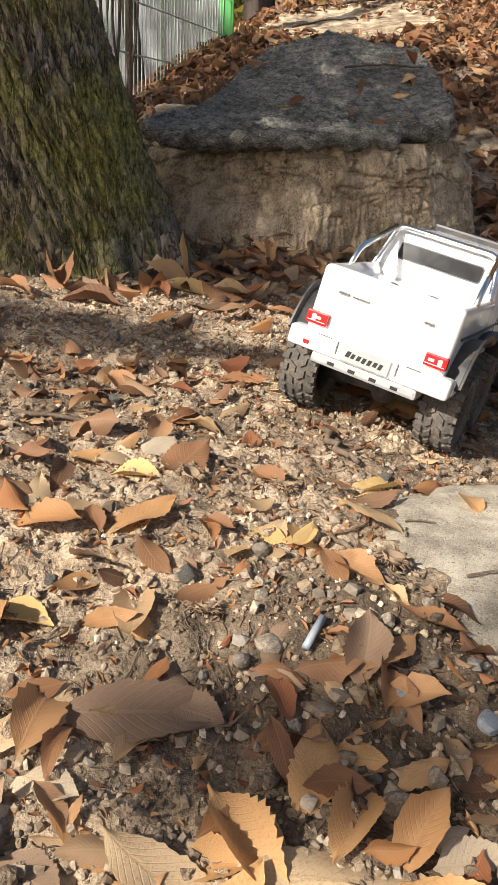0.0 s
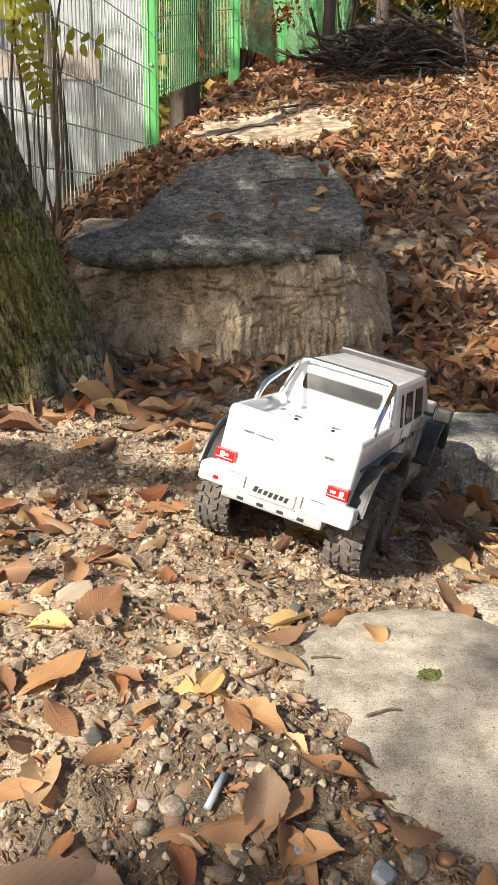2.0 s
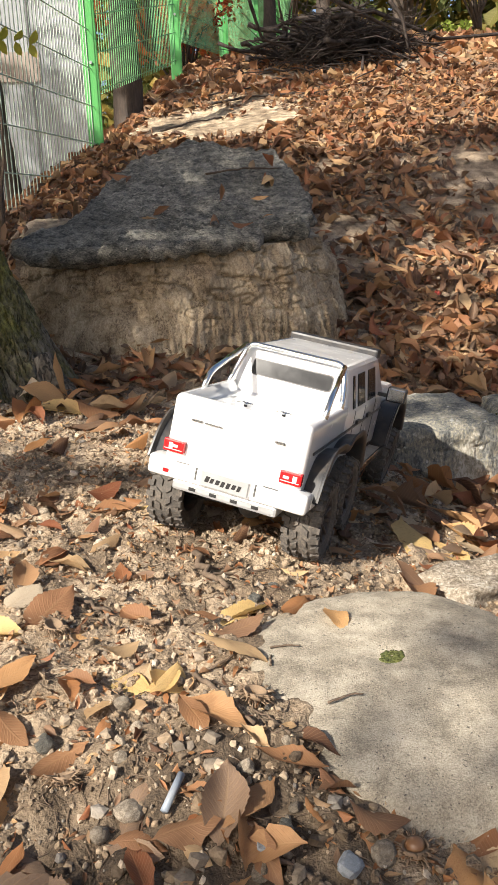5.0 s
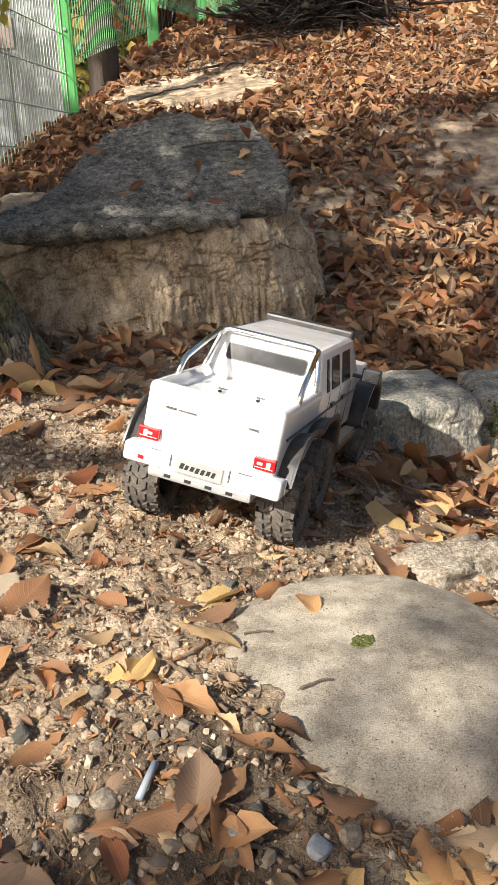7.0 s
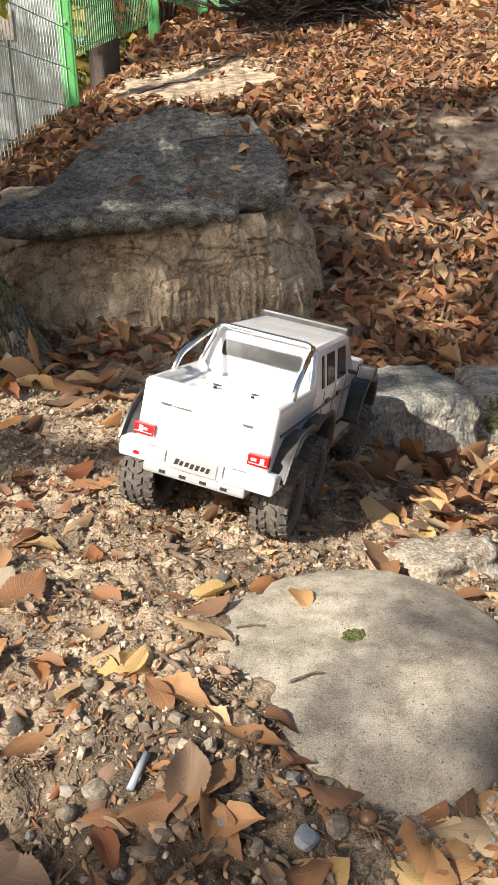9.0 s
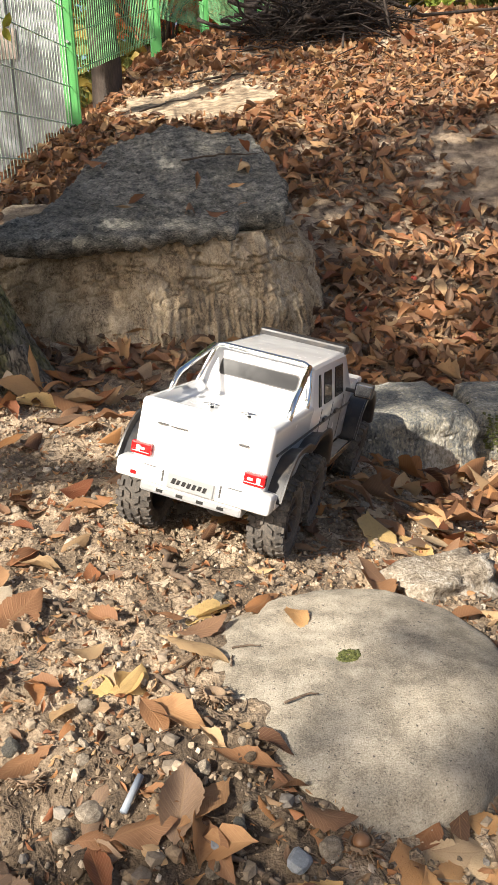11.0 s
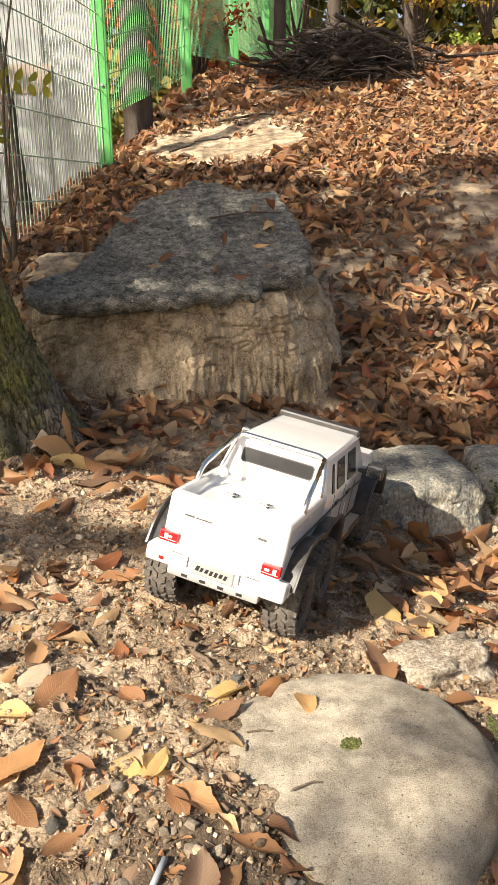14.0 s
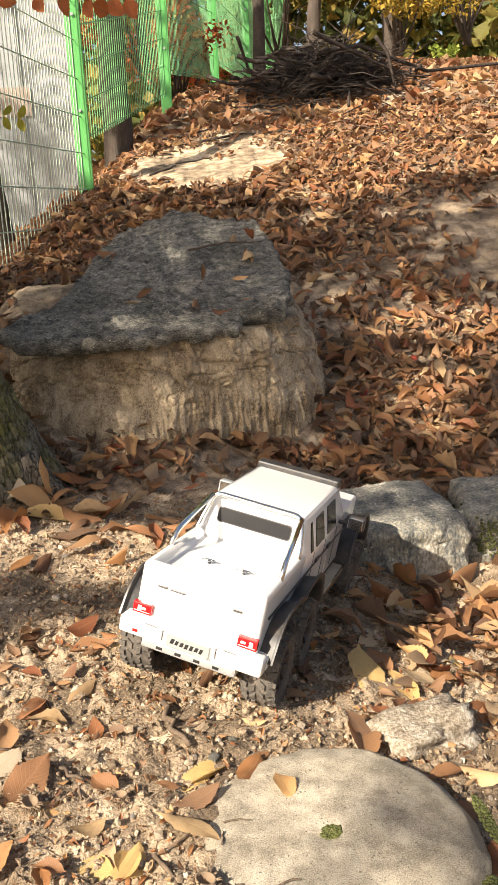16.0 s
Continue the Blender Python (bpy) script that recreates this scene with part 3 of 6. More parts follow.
for sgn in (-1, 1):
    for ya, yb in ((0.160, 0.176), (0.196, 0.252), (0.276, 0.340)):
        bm = bmesh.new()
        z0, z1 = 0.196, 0.246
        h0, h1 = cab_face(z0)[0] + 0.0008, cab_face(z1)[0] + 0.0008
        c = [(sgn * h0, ya, z0), (sgn * h0, yb, z0), (sgn * h1, yb - 0.004, z1), (sgn * h1, ya + 0.002, z1)]
        quad_panel(bm, *(c if sgn > 0 else c[::-1]), 0.002)
        part("side_window", bm, DARKGLASS, truck, "dark tinted side window")
    # belt trim, handles, step, mirror
    one_box("side_trim", (sgn * 0.0985 - 0.0012, sgn * 0.0985 + 0.0012, -0.06, 0.42, 0.163, 0.167), BLACKPLASTIC, truck, 0.0006, 1)
    for yh in (0.20, 0.285):
        one_box("door_handle", (sgn * 0.0995 - 0.0022, sgn * 0.0995 + 0.0022, yh, yh + 0.022, 0.166, 0.173), BLACKPLASTIC, truck, 0.001, 1)
    for yh in (0.183, 0.264, 0.352):
        one_box("door_gap", (sgn * 0.0974 - 0.0006, sgn * 0.0974 + 0.0006, yh, yh + 0.0012, 0.112, 0.190), INK, truck, 0.0)
    st = one_box("side_step", (sgn * 0.106 - 0.012, sgn * 0.106 + 0.012, 0.208, 0.415, 0.088, 0.094), TANBOARD, truck, 0.002, 2, "dusty tan running board")
    one_box("step_rail", (sgn * 0.117 - 0.002, sgn * 0.117 + 0.002, 0.206, 0.417, 0.084, 0.096), CHROME, st, 0.001, 1)
    arm = one_box("mirror", (sgn * 0.112 - 0.014, sgn * 0.112 + 0.014, 0.352, 0.360, 0.196, 0.203), BLACKPLASTIC, truck, 0.002, 2)
    one_box("mirror_housing", (sgn * 0.131 - 0.017, sgn * 0.131 + 0.017, 0.350, 0.368, 0.190, 0.217), WHITE if sgn < 0 else BLACKPLASTIC, arm, 0.005, 3)
    one_box("mirror_glass", (sgn * 0.131 - 0.014, sgn * 0.131 + 0.014, 0.3485, 0.3515, 0.193, 0.214), CHROME, arm, 0.001, 1)

# rear end
bump_bm = bmesh.new()
box(bump_bm, -0.113, 0.113, -0.102, -0.074, 0.092, 0.119, 0.006, 3)
bumper = shade_smooth(part("rear_bumper", bump_bm, WHITE, truck), 50)
for sgn in (-1, 1):
    one_box("corner_wrap", (sgn * 0.104 - 0.010, sgn * 0.104 + 0.010, -0.080, -0.048, 0.094, 0.117), WHITE, bumper, 0.005, 3)
    one_box("seam", (sgn * 0.042 - 0.0012, sgn * 0.042 + 0.0012, -0.1030, -0.1015, 0.100, 0.117), BADGE, bumper, 0.0003, 1)
    one_box("bumper_slot", (sgn * 0.062 - 0.010, sgn * 0.062 + 0.010, -0.1028, -0.1010, 0.1165, 0.1180), BADGE, bumper, 0.0003, 1)
    lamp = one_box("tail_light", (sgn * 0.083 - 0.0150, sgn * 0.083 + 0.0150, -0.0945, -0.084, 0.126, 0.143), REDLENS, truck, 0.002, 2, "red tail light with clear inner lens")
    one_box("inner_lens", (sgn * 0.083 - 0.002 + sgn * 0.005, sgn * 0.083 + 0.004 + sgn * 0.005, -0.0955, -0.0940, 0.130, 0.139), CLEARLENS, lamp, 0.0006, 1)
    one_box("inner_lens", (sgn * 0.083 - 0.006 - sgn * 0.004, sgn * 0.083 + 0.002 - sgn * 0.004, -0.0953, -0.0940, 0.133, 0.137), CLEARLENS, lamp, 0.0006, 1)
    one_box("lens_bar", (sgn * 0.083 - 0.013, sgn * 0.083 + 0.013, -0.0952, -0.0940, 0.1295, 0.1305), CLEARLENS, lamp, 0.0003, 1)
one_box("bumper_reflector", (-0.090, -0.081, -0.1035, -0.101, 0.099, 0.1045), REDLENS, truck, 0.001, 1)
plate_ob = one_box("plate", (-0.034, 0.034, -0.1055, -0.101, 0.0955, 0.1165), PLATE, truck, 0.001, 1, "brushed silver name plate with a black mark")
one_box("plate_rim", (-0.0355, 0.0355, -0.1035, -0.1012, 0.094, 0.118), WHITE, plate_ob, 0.0008, 1)
slant = Matrix(((1, 0, 0.30, -0.032), (0, 1, 0, 0), (0, 0, 1, 0), (0, 0, 0, 1)))
for k, (w, z0, z1) in enumerate(((0.0075, 0.1, 0.9), (0.006, 0.1, 0.75), (0.0068, 0.1, 0.75), (0.0065, 0.0, 0.75), (0.0065, 0.0, 0.75), (0.0068, 0.1, 0.75), (0.006, 0.0, 0.75))):
    x0 = -0.0265 + k * 0.0077
    one_box("mark", (x0, x0 + w * 0.75, -0.1063, -0.1052, 0.1015 + 0.010 * z0, 0.1015 + 0.010 * z1), INK, plate_ob, 0.0, 1, tilt=slant)
for k, w in enumerate((0.004, 0.004, 0.004, 0.003, 0.0035, 0.0035, 0.0035, 0.0035)):
    x0 = -0.066 + k * 0.0050 + (0.004 if k > 2 else 0)
    one_box("badge", (x0, x0 + w, -0.0905, -0.0865, 0.1740, 0.1768 if k < 3 else 0.1758), BADGE, truck, 0.0, 1)
for k in range(3):
    one_box("badge", (0.052 + k * 0.0045, 0.0555 + k * 0.0045, -0.0905, -0.0865, 0.1740, 0.1766), BADGE, truck, 0.0, 1)
skid = one_box("skid_plate", (-0.075, 0.075, -0.098, -0.060, 0.078, 0.093), PLATE, truck, 0.004, 2, "grey slotted skid plate under the bumper")
for x in (-0.045, -0.015, 0.015, 0.045):
    one_box("slot", (x - 0.005, x + 0.005, -0.0988, -0.096, 0.082, 0.0865), INK, skid, 0.0005, 1)
for x in (-0.028, 0.030):
    post = new("body_post", None)
    post.parent = truck
    bm = bmesh.new()
    bmesh.ops.create_cone(bm, cap_ends=True, segments=12, radius1=0.0028, radius2=0.0026, depth=0.006, matrix=Matrix.Translation((x, 0.01, 0.1925)))
    part("stud", bm, INK, post)
    v, f = tube([(x - 0.012, 0.006, 0.1935), (x - 0.003, 0.010, 0.1955), (x + 0.010, 0.012, 0.1945), (x + 0.003, 0.004, 0.195), (x - 0.004, 0.001, 0.194)], 0.0011, 6)
    put("clip", mesh_np("clip", v, f), CHROME, post)

# chrome roll bars
def smooth_path(pts, n=8):
    """A rounded path through pts."""
    p = np.asarray(pts, float)
    out = [p[0]]
    for a, b, c in zip(p[:-2], p[1:-1], p[2:]):
        r = min(0.4, 0.014 / max(np.linalg.norm(b - a), 1e-6)), min(0.4, 0.014 / max(np.linalg.norm(c - b), 1e-6))
        s, e = b + (a - b) * r[0], b + (c - b) * r[1]
        out += [(1 - t) ** 2 * s + 2 * t * (1 - t) * b + t * t * e for t in np.linspace(0, 1, n)]
    return np.array(out + [p[-1]])


hoop = [(-0.091, 0.096, 0.196), (-0.086, 0.112, 0.225), (-0.076, 0.126, 0.264), (0.076, 0.126, 0.264), (0.086, 0.112, 0.225), (0.091, 0.096, 0.196)]
bars = put("roll_bar", mesh_np("roll_bar", *tube(smooth_path(hoop), 0.0043, 12)), CHROME, truck, "polished chrome roll bar")
for sgn in (-1, 1):
    stay = [(sgn * 0.091, -0.005, 0.198), (sgn * 0.090, 0.012, 0.226), (sgn * 0.078, 0.118, 0.262)]
    put("stay", mesh_np("stay", *tube(smooth_path(stay), 0.0043, 12)), CHROME, bars)

# wheel arches
def arch(name, path, x0, x1, t=0.0035):
    """A flare swept along path (y, z) from x0 to x1, with a turned-down lip."""
    p = np.asarray(path, float)
    rows = []
    nrm = np.stack([-np.gradient(p[:, 1]), np.gradient(p[:, 0])], -1)
    nrm /= np.linalg.norm(nrm, axis=1)[:, None]
    s = 1 if x1 > x0 else -1
    prof = ((x0, 0.006), (x0 + 0.5 * (x1 - x0), 0.003), (x1 - s * 0.004, -0.001), (x1, -0.006), (x1, -0.013), (x1 - s * 0.003, -0.013), (x1 - s * 0.005, -0.005), (x0, 0.0005))
    for x, d in prof:
        rows.append(np.c_[np.full(len(p), x), p[:, 0] + nrm[:, 0] * d, p[:, 1] + nrm[:, 1] * d])
    v = np.stack(rows, 1).reshape(-1, 3)
    return shade_smooth(put(name, mesh_np(name, v, grid_faces(len(p), len(prof), True)), BLACKPLASTIC, truck, "black plastic wheel arch flare"), 40)


def rounded2(pts):
    return smooth_path([(0, *q) for q in pts], 6)[:, 1:]


rear_path = rounded2([(-0.074, 0.104), (-0.056, 0.138), (-0.032, 0.158), (0.030, 0.158), (0.062, 0.146), (0.092, 0.158), (0.158, 0.158), (0.186, 0.140), (0.203, 0.096)])
front_path = rounded2([(0.422, 0.096), (0.442, 0.145), (0.470, 0.166), (0.535, 0.166), (0.565, 0.145), (0.582, 0.10)])
for sgn in (-1, 1):
    arch("wheel_arch", rear_path[::-1], sgn * 0.094, sgn * 0.123)
    arch("wheel_arch", front_path[::-1], sgn * 0.090, sgn * 0.127)
under = bmesh.new()
for dims in ((-0.045, 0.045, -0.06, 0.57, 0.070, 0.098), (-0.080, 0.080, -0.055, 0.57, 0.090, 0.104)):
    box(under, *dims, 0.004, 1)
part("chassis", under, CHASSIS, truck)

# wheels: tyre with lugs, rim with spokes
R = 0.0585


def tyre_mesh():
    prof = [(-0.021, 0.034), (-0.0245, 0.040), (-0.0255, 0.048), (-0.0225, 0.0535), (-0.012, 0.0553), (0, 0.0556), (0.012, 0.0553), (0.0225, 0.0535), (0.0255, 0.048), (0.0245, 0.040), (0.021, 0.034)]
    n = 64
    a = np.arange(n) * 2 * np.pi / n
    v = np.concatenate([np.stack([np.full(n, x), r * np.cos(a), r * np.sin(a)], -1) for x, r in prof])
    pieces = [(v, grid_faces(len(prof), n, True))]
    cube = np.array([(x, y, z) for z in (0, 1) for x, y in ((-1, -1), (1, -1), (1, 1), (-1, 1))], float)
    cf = np.array([(3, 2, 1, 0), (4, 5, 6, 7), (0, 1, 5, 4), (1, 2, 6, 5), (2, 3, 7, 6), (3, 0, 4, 7)])
    for row, (x, w, l, base, skew, cnt, off) in enumerate(((-0.020, 0.0058, 0.0052, 0.0515, 0.25, 22, 0), (-0.0072, 0.0052, 0.0052, 0.0545, -0.7, 20, 0.5), (0.0072, 0.0052, 0.0052, 0.0545, 0.7, 20, 0.0), (0.020, 0.0058, 0.0052, 0.0515, -0.25, 22, 0.5))):
        for k in range(cnt):
            a0 = (k + off) * 2 * np.pi / cnt
            long = 1.0 if (k + row) % 2 else 0.78
            q = cube * (w * long, l, 1)
            tap = np.where(cube[:, 2] > 0, 0.82, 1.0)
            qx, qy = q[:, 0] * tap, (q[:, 1] + skew * q[:, 0]) * tap
            rad = np.where(cube[:, 2] > 0, R + (0.0 if abs(x) < 0.01 else -0.0016 - 0.0018 * np.sign(x * q[:, 0])), base)
            th = a0 + qy / R
            pieces.append((np.stack([x + qx, rad * np.cos(th), rad * np.sin(th)], -1), cf))
    # side lugs
    for sgn in (-1, 1):
        for k in range(22):
            a0 = (k + (0 if sgn < 0 else 0.5)) * 2 * np.pi / 22
            q = cube * (1, 0.0042, 1)
            xx = sgn * (0.0232 + 0.0038 * (cube[:, 0] > 0))
            rad = np.where(cube[:, 2] > 0, 0.0555, 0.0475)
            th = a0 + q[:, 1] / R
            pieces.append((np.stack([np.broadcast_to(xx, rad.shape), rad * np.cos(th), rad * np.sin(th)], -1), cf))
    me = mesh_np("tyre", *join(pieces), smooth=False)
    me.materials.append(RUBBER)
    return me


def rim_mesh():
    pieces = []
    n = 40
    a = np.arange(n) * 2 * np.pi / n
    prof = [(-0.020, 0.034), (-0.020, 0.030), (0.010, 0.029), (0.018, 0.031), (0.0215, 0.0335), (0.0215, 0.0355), (0.018, 0.036)]
    pieces.append((np.concatenate([np.stack([np.full(n, x), r * np.cos(a), r * np.sin(a)], -1) for x, r in prof]), grid_faces(len(prof), n, True)))
    disc = [(0.006, 0.0295), (0.007, 0.012), (0.0165, 0.0115), (0.0175, 0.007), (0.0175, 0.0005)]
    pieces.append((np.concatenate([np.stack([np.full(n, x), r * np.cos(a), r * np.sin(a)], -1) for x, r in disc]), grid_faces(len(disc), n, True)))
    for k in range(10):
        v, f = tube([(0.0150, 0.010, 0), (0.0165, 0.020, 0.001), (0.0175, 0.0315, 0)], [0.0030, 0.0026, 0.0034], 6)
        rot = np.array(Matrix.Rotation(2 * math.pi * k / 10, 3, "X"))
        pieces.append((v @ rot.T, f))
        v, f = tube([(0.017, 0.0085, 0), (0.0190, 0.0085, 0)], 0.0011, 6)
        pieces.append((v @ np.array(Matrix.Rotation(2 * math.pi * (k + 0.5) / 10, 3, "X")).T, f))
    me = mesh_np("rim", *join(pieces))
    me.materials.append(RIM)
    return me


TYRE, RIMS = tyre_mesh(), rim_mesh()
for y in (0.0, 0.130, 0.500):
    ends = {}
    for sgn in (-1, 1):
        z = R
        for _ in range(12):
            c = TRUCK @ Vector((sgn * 0.101, y, z))
            low = max(on_ground(c.x + dx, c.y + dy) + R - math.sqrt(max(R * R - dx * dx - dy * dy, 0)) for dx in (-0.02, -0.01, 0, 0.01, 0.02) for dy in (-0.02, -0.01, 0, 0.01, 0.02))
            z += (low + R - 0.006 - c.z) * 0.8
        z = min(max(z, R - 0.03), R + 0.02)
        ends[sgn] = Vector((sgn * 0.101, y, z))
    lean = math.atan2(ends[1].z - ends[-1].z, 0.202)
    v, f = tube([tuple(ends[-1] * 0.98), tuple(ends[1] * 0.98)], 0.008, 10)
    axle = put("axle", mesh_np("axle", v, f), CHASSIS, truck)
    bm = bmesh.new()
    bmesh.ops.create_uvsphere(bm, u_segments=14, v_segments=8, radius=0.02, matrix=Matrix.Translation((ends[-1] + ends[1]) / 2 + Vector((0.012, 0, 0))))
    part("diff_housing", bm, CHASSIS, axle, smooth=True)
    for sgn in (-1, 1):
        wheel = new("wheel")
        wheel.parent = truck
        wheel.matrix_local = Matrix.Translation(ends[sgn]) @ Matrix.Rotation(-lean, 4, "Y") @ Matrix.Rotation(0.4 * y * 10 + sgn, 4, "X") @ Matrix.Rotation(0 if sgn > 0 else math.pi, 4, "Z")
        put("tyre", TYRE, RUBBER, wheel, "dusty black knobbly off-road tyre")
        put("rim", RIMS, RIM, wheel, "mud-stained dark spoked rim")


# ---- leaves ----
def leaf_shape(length, ratio, fold, bend, curl, twist, nseg, across, teeth, seed):
    """Corners, quads and uv of one long toothed leaf, its base at x = -length / 2, lying along x."""
    rng = np.random.default_rng(seed)
    s = np.concatenate([[0.0], np.linspace(0.07, 1.0, nseg)])
    w = np.sin(np.pi * np.clip((s - 0.05) / 0.95, 0, 1) ** 0.86) ** 0.9 * ratio * length / 2
    w[0], w[-1] = 0.008 * length, 0.004 * length
    w[1] = max(w[1], 0.012 * length)
    edge = 1 + teeth * np.where(np.arange(len(s)) % 2, 1, -1) + rng.normal(0, 0.04, len(s))
    turn = bend * (s - 0.35)
    dx, dz = np.cos(turn), np.sin(turn)
    step = np.diff(s, prepend=0)
    cx, cz = np.cumsum(dx * step) * length, np.cumsum(dz * step) * length
    sway = 0.05 * length * np.sin(s * rng.uniform(2, 4) + rng.uniform(0, 6))
    wave = 0.045 * length * np.sin(s * rng.uniform(5, 11) + rng.uniform(0, 6))
    t = np.linspace(-1, 1, across)
    rows, uv = [], []
    for k in range(len(s)):
        y = t * w[k] * np.where(np.abs(t) > 0.99, edge[k], 1)
        lift = np.abs(y) * fold + curl * y * y / (ratio * length) * 4 + wave[k] * np.abs(t) * np.sign(t) ** 2 * 0.6
        a = twist * (s[k] - 0.4)
        yy, zz = y * math.cos(a) - lift * math.sin(a), y * math.sin(a) + lift * math.cos(a)
        rows.append(np.stack([cx[k] - dz[k] * zz, yy + sway[k], cz[k] + dx[k] * zz], -1))
        uv.append(np.stack([np.full(across, s[k]), 0.5 + 0.5 * t], -1))
    v = np.concatenate(rows)
    v[:, 0] -= v[:, 0].mean()
    return v, grid_faces(len(s), across), np.concatenate(uv)


def litter(name, xs, ys, lift, shapes, material, rng, size=(0.75, 1.25), tilt=14.0, z_of=None, stack=0.012):
    """Many leaves joined into one mesh, strewn over the ground at xs, ys."""
    vs, fs, uvs, n = [], [], [], 0
    zs = on_ground(xs, ys) if z_of is None else z_of(xs, ys)
    nr = ground_n(xs, ys)
    for x, y, z, nn in zip(xs, ys, zs, nr):
        v, f, uv = shapes[rng.integers(len(shapes))]
        m = Vector((0, 0, 1)).rotation_difference(Vector(nn)).to_matrix() @ Euler((radians(rng.normal(0, tilt)), radians(rng.normal(0, tilt)), rng.uniform(0, 6.283))).to_matrix()
        if rng.random() < 0.4:
            m = m @ Matrix.Rotation(math.pi, 3, "X")
        q = (v * rng.uniform(*size)) @ np.array(m).T
        low = q[:, 2].min()
        q = q + (x, y, z - low * 0.55 + lift + rng.uniform(0, stack))
        vs.append(q)
        fs.append(f + n)
        uvs.append(uv)
        n += len(v)
    return put(name, mesh_np(name, np.concatenate(vs), np.concatenate(fs), np.concatenate(uvs)), material)


rng = np.random.default_rng(11)
COARSE = [leaf_shape(rng.uniform(0.08, 0.13), rng.uniform(0.24, 0.40), rng.uniform(0.0, 0.45), rng.normal(0, 0.9), rng.normal(0.2, 0.5), rng.normal(0, 0.9), 9, 5, 0.05, k) for k in range(40)]


def leaf_density(x, y):
    """Leaves to the square metre."""
    d = np.zeros_like(x)
    n1 = np.array([noise.fractal(Vector((a * 2.3, b * 2.3, 1.7)), 1, 2, 3) for a, b in zip(x, y)])
    slope = step01((y - 1.95) / 0.3) * np.where(x > 0.45, 1, step01((y - 2.2) / 0.4))
    d += slope * (1050 + 800 * n1)
    d -= 900 * np.exp(-((x - 1.65) / 0.5) ** 2 - ((y - 3.85) / 0.40) ** 2)
    d -= 800 * np.exp(-((x - 0.85) / 0.35) ** 2 - ((y - 3.45) / 0.22) ** 2)
    d -= 1700 * np.exp(-((x + 0.20) / 0.34) ** 2 - ((y - 3.05) / 0.38) ** 2)
    d -= 2000 * np.exp(-((x - 0.60) / 0.52) ** 2 - ((y - 5.45) / 0.58) ** 2)
    d += 600 * np.exp(-((x - 0.15) / 0.45) ** 2 - ((y - 2.20) / 0.13) ** 2)
    d += 330 * np.exp(-((x + 0.08) / 0.14) ** 2 - ((y - 2.05) / 0.22) ** 2)
    d += 200 * np.exp(-((x + 0.30) / 0.30) ** 2 - ((y - 1.72) / 0.09) ** 2)
    d += 480 * np.exp(-((x - 0.95) / 0.42) ** 2 - ((y - 1.40) / 0.30) ** 2)
    d += 330 * np.exp(-((x - 0.66) / 0.13) ** 2 - ((y - 0.75) / 0.30) ** 2)
    d += 30 + 60 * np.maximum(n1, 0) * (x < 0.25)
    d *= 1 - 0.92 * np.exp(-((x - 0.25) / 0.16) ** 2 - ((y - 1.25) / 0.28) ** 2)
    return np.clip(d, 0, 1500)


def scatter(x0, x1, y0, y1, most, rng, keep=None):
    n = int((x1 - x0) * (y1 - y0) * most)
    x, y = rng.uniform(x0, x1, n), rng.uniform(y0, y1, n)
    ok = rng.uniform(0, most, n) < leaf_density(x, y)
    if keep is not None:
        ok &= keep(x, y)
    return x[ok], y[ok]


def inside_outline(x, y, outline, margin):
    """Whether points lie inside an outline shrunk by a margin."""
    o = np.asarray(outline, float)
    o = o.mean(0) + (o - o.mean(0)) * (1 - margin / 0.18)
    odd = np.zeros(len(x), bool)
    for (xa, ya), (xb, yb) in zip(o, np.roll(o, -1, 0)):
        odd ^= ((ya > y) != (yb > y)) & (x < (xb - xa) * (y - ya) / (yb - ya + 1e-12) + xa)
    return odd


def clear_of_stones(x, y):
    inside = (x > -0.2) & (x < 0.66) & (y > 2.36) & (y < 3.2) & ~((x < 0.0) & (y > 2.85))
    on_slab = inside_outline(x, y, slab_outline, 0.024)
    trunk = np.hypot(x + 0.42, y - 2.1) < 0.28
    rocks = (np.abs(x - 0.735) < 0.13) & (np.abs(y - 1.86) < 0.14) | (np.abs(x - 1.04) < 0.12) & (np.abs(y - 1.93) < 0.15)
    return ~(inside | on_slab | trunk | rocks)


xs, ys = scatter(-1.1, 3.0, 1.95, 6.2, 1500, rng, clear_of_stones)
tagged(litter("leaf_litter", xs, ys, 0.001, COARSE, LITTER, rng, (0.4, 1.0), 13, stack=0.026), "brown and orange dry fallen leaves covering the slope", "leaves", kind="stuff")
OLDLEAF = leaf_material("old_leaves", [(0.0, (0.05, 0.032, 0.022)), (0.3, (0.12, 0.072, 0.045)), (0.6, (0.20, 0.13, 0.085)), (0.8, (0.10, 0.05, 0.03)), (1.0, (0.25, 0.18, 0.125))], trans=0.0)
xs, ys = scatter(-1.1, 3.0, 1.95, 6.2, 1500, rng, clear_of_stones)
tagged(litter("leaf_mould", xs, ys, 0.0, COARSE, OLDLEAF, rng, (0.25, 0.75), 22, stack=0.012), "dark brown broken old leaves under the fresh ones", "leaves", kind="stuff")
xs, ys = scatter(-2.6, 6.0, 6.2, 10.0, 260, rng)
tagged(litter("leaf_litter", xs, ys, 0.001, COARSE, LITTER, rng, (0.9, 1.5), 16), "brown dry fallen leaves on the upper slope", "leaves", kind="stuff")
xs, ys = scatter(-0.9, 1.6, 1.30, 1.95, 1500, rng, clear_of_stones)
tagged(litter("leaf_litter", xs, ys, 0.001, COARSE, LITTER, rng, (0.7, 1.15), 9), "dry fallen leaves strewn on the trodden soil", "leaves", kind="stuff")
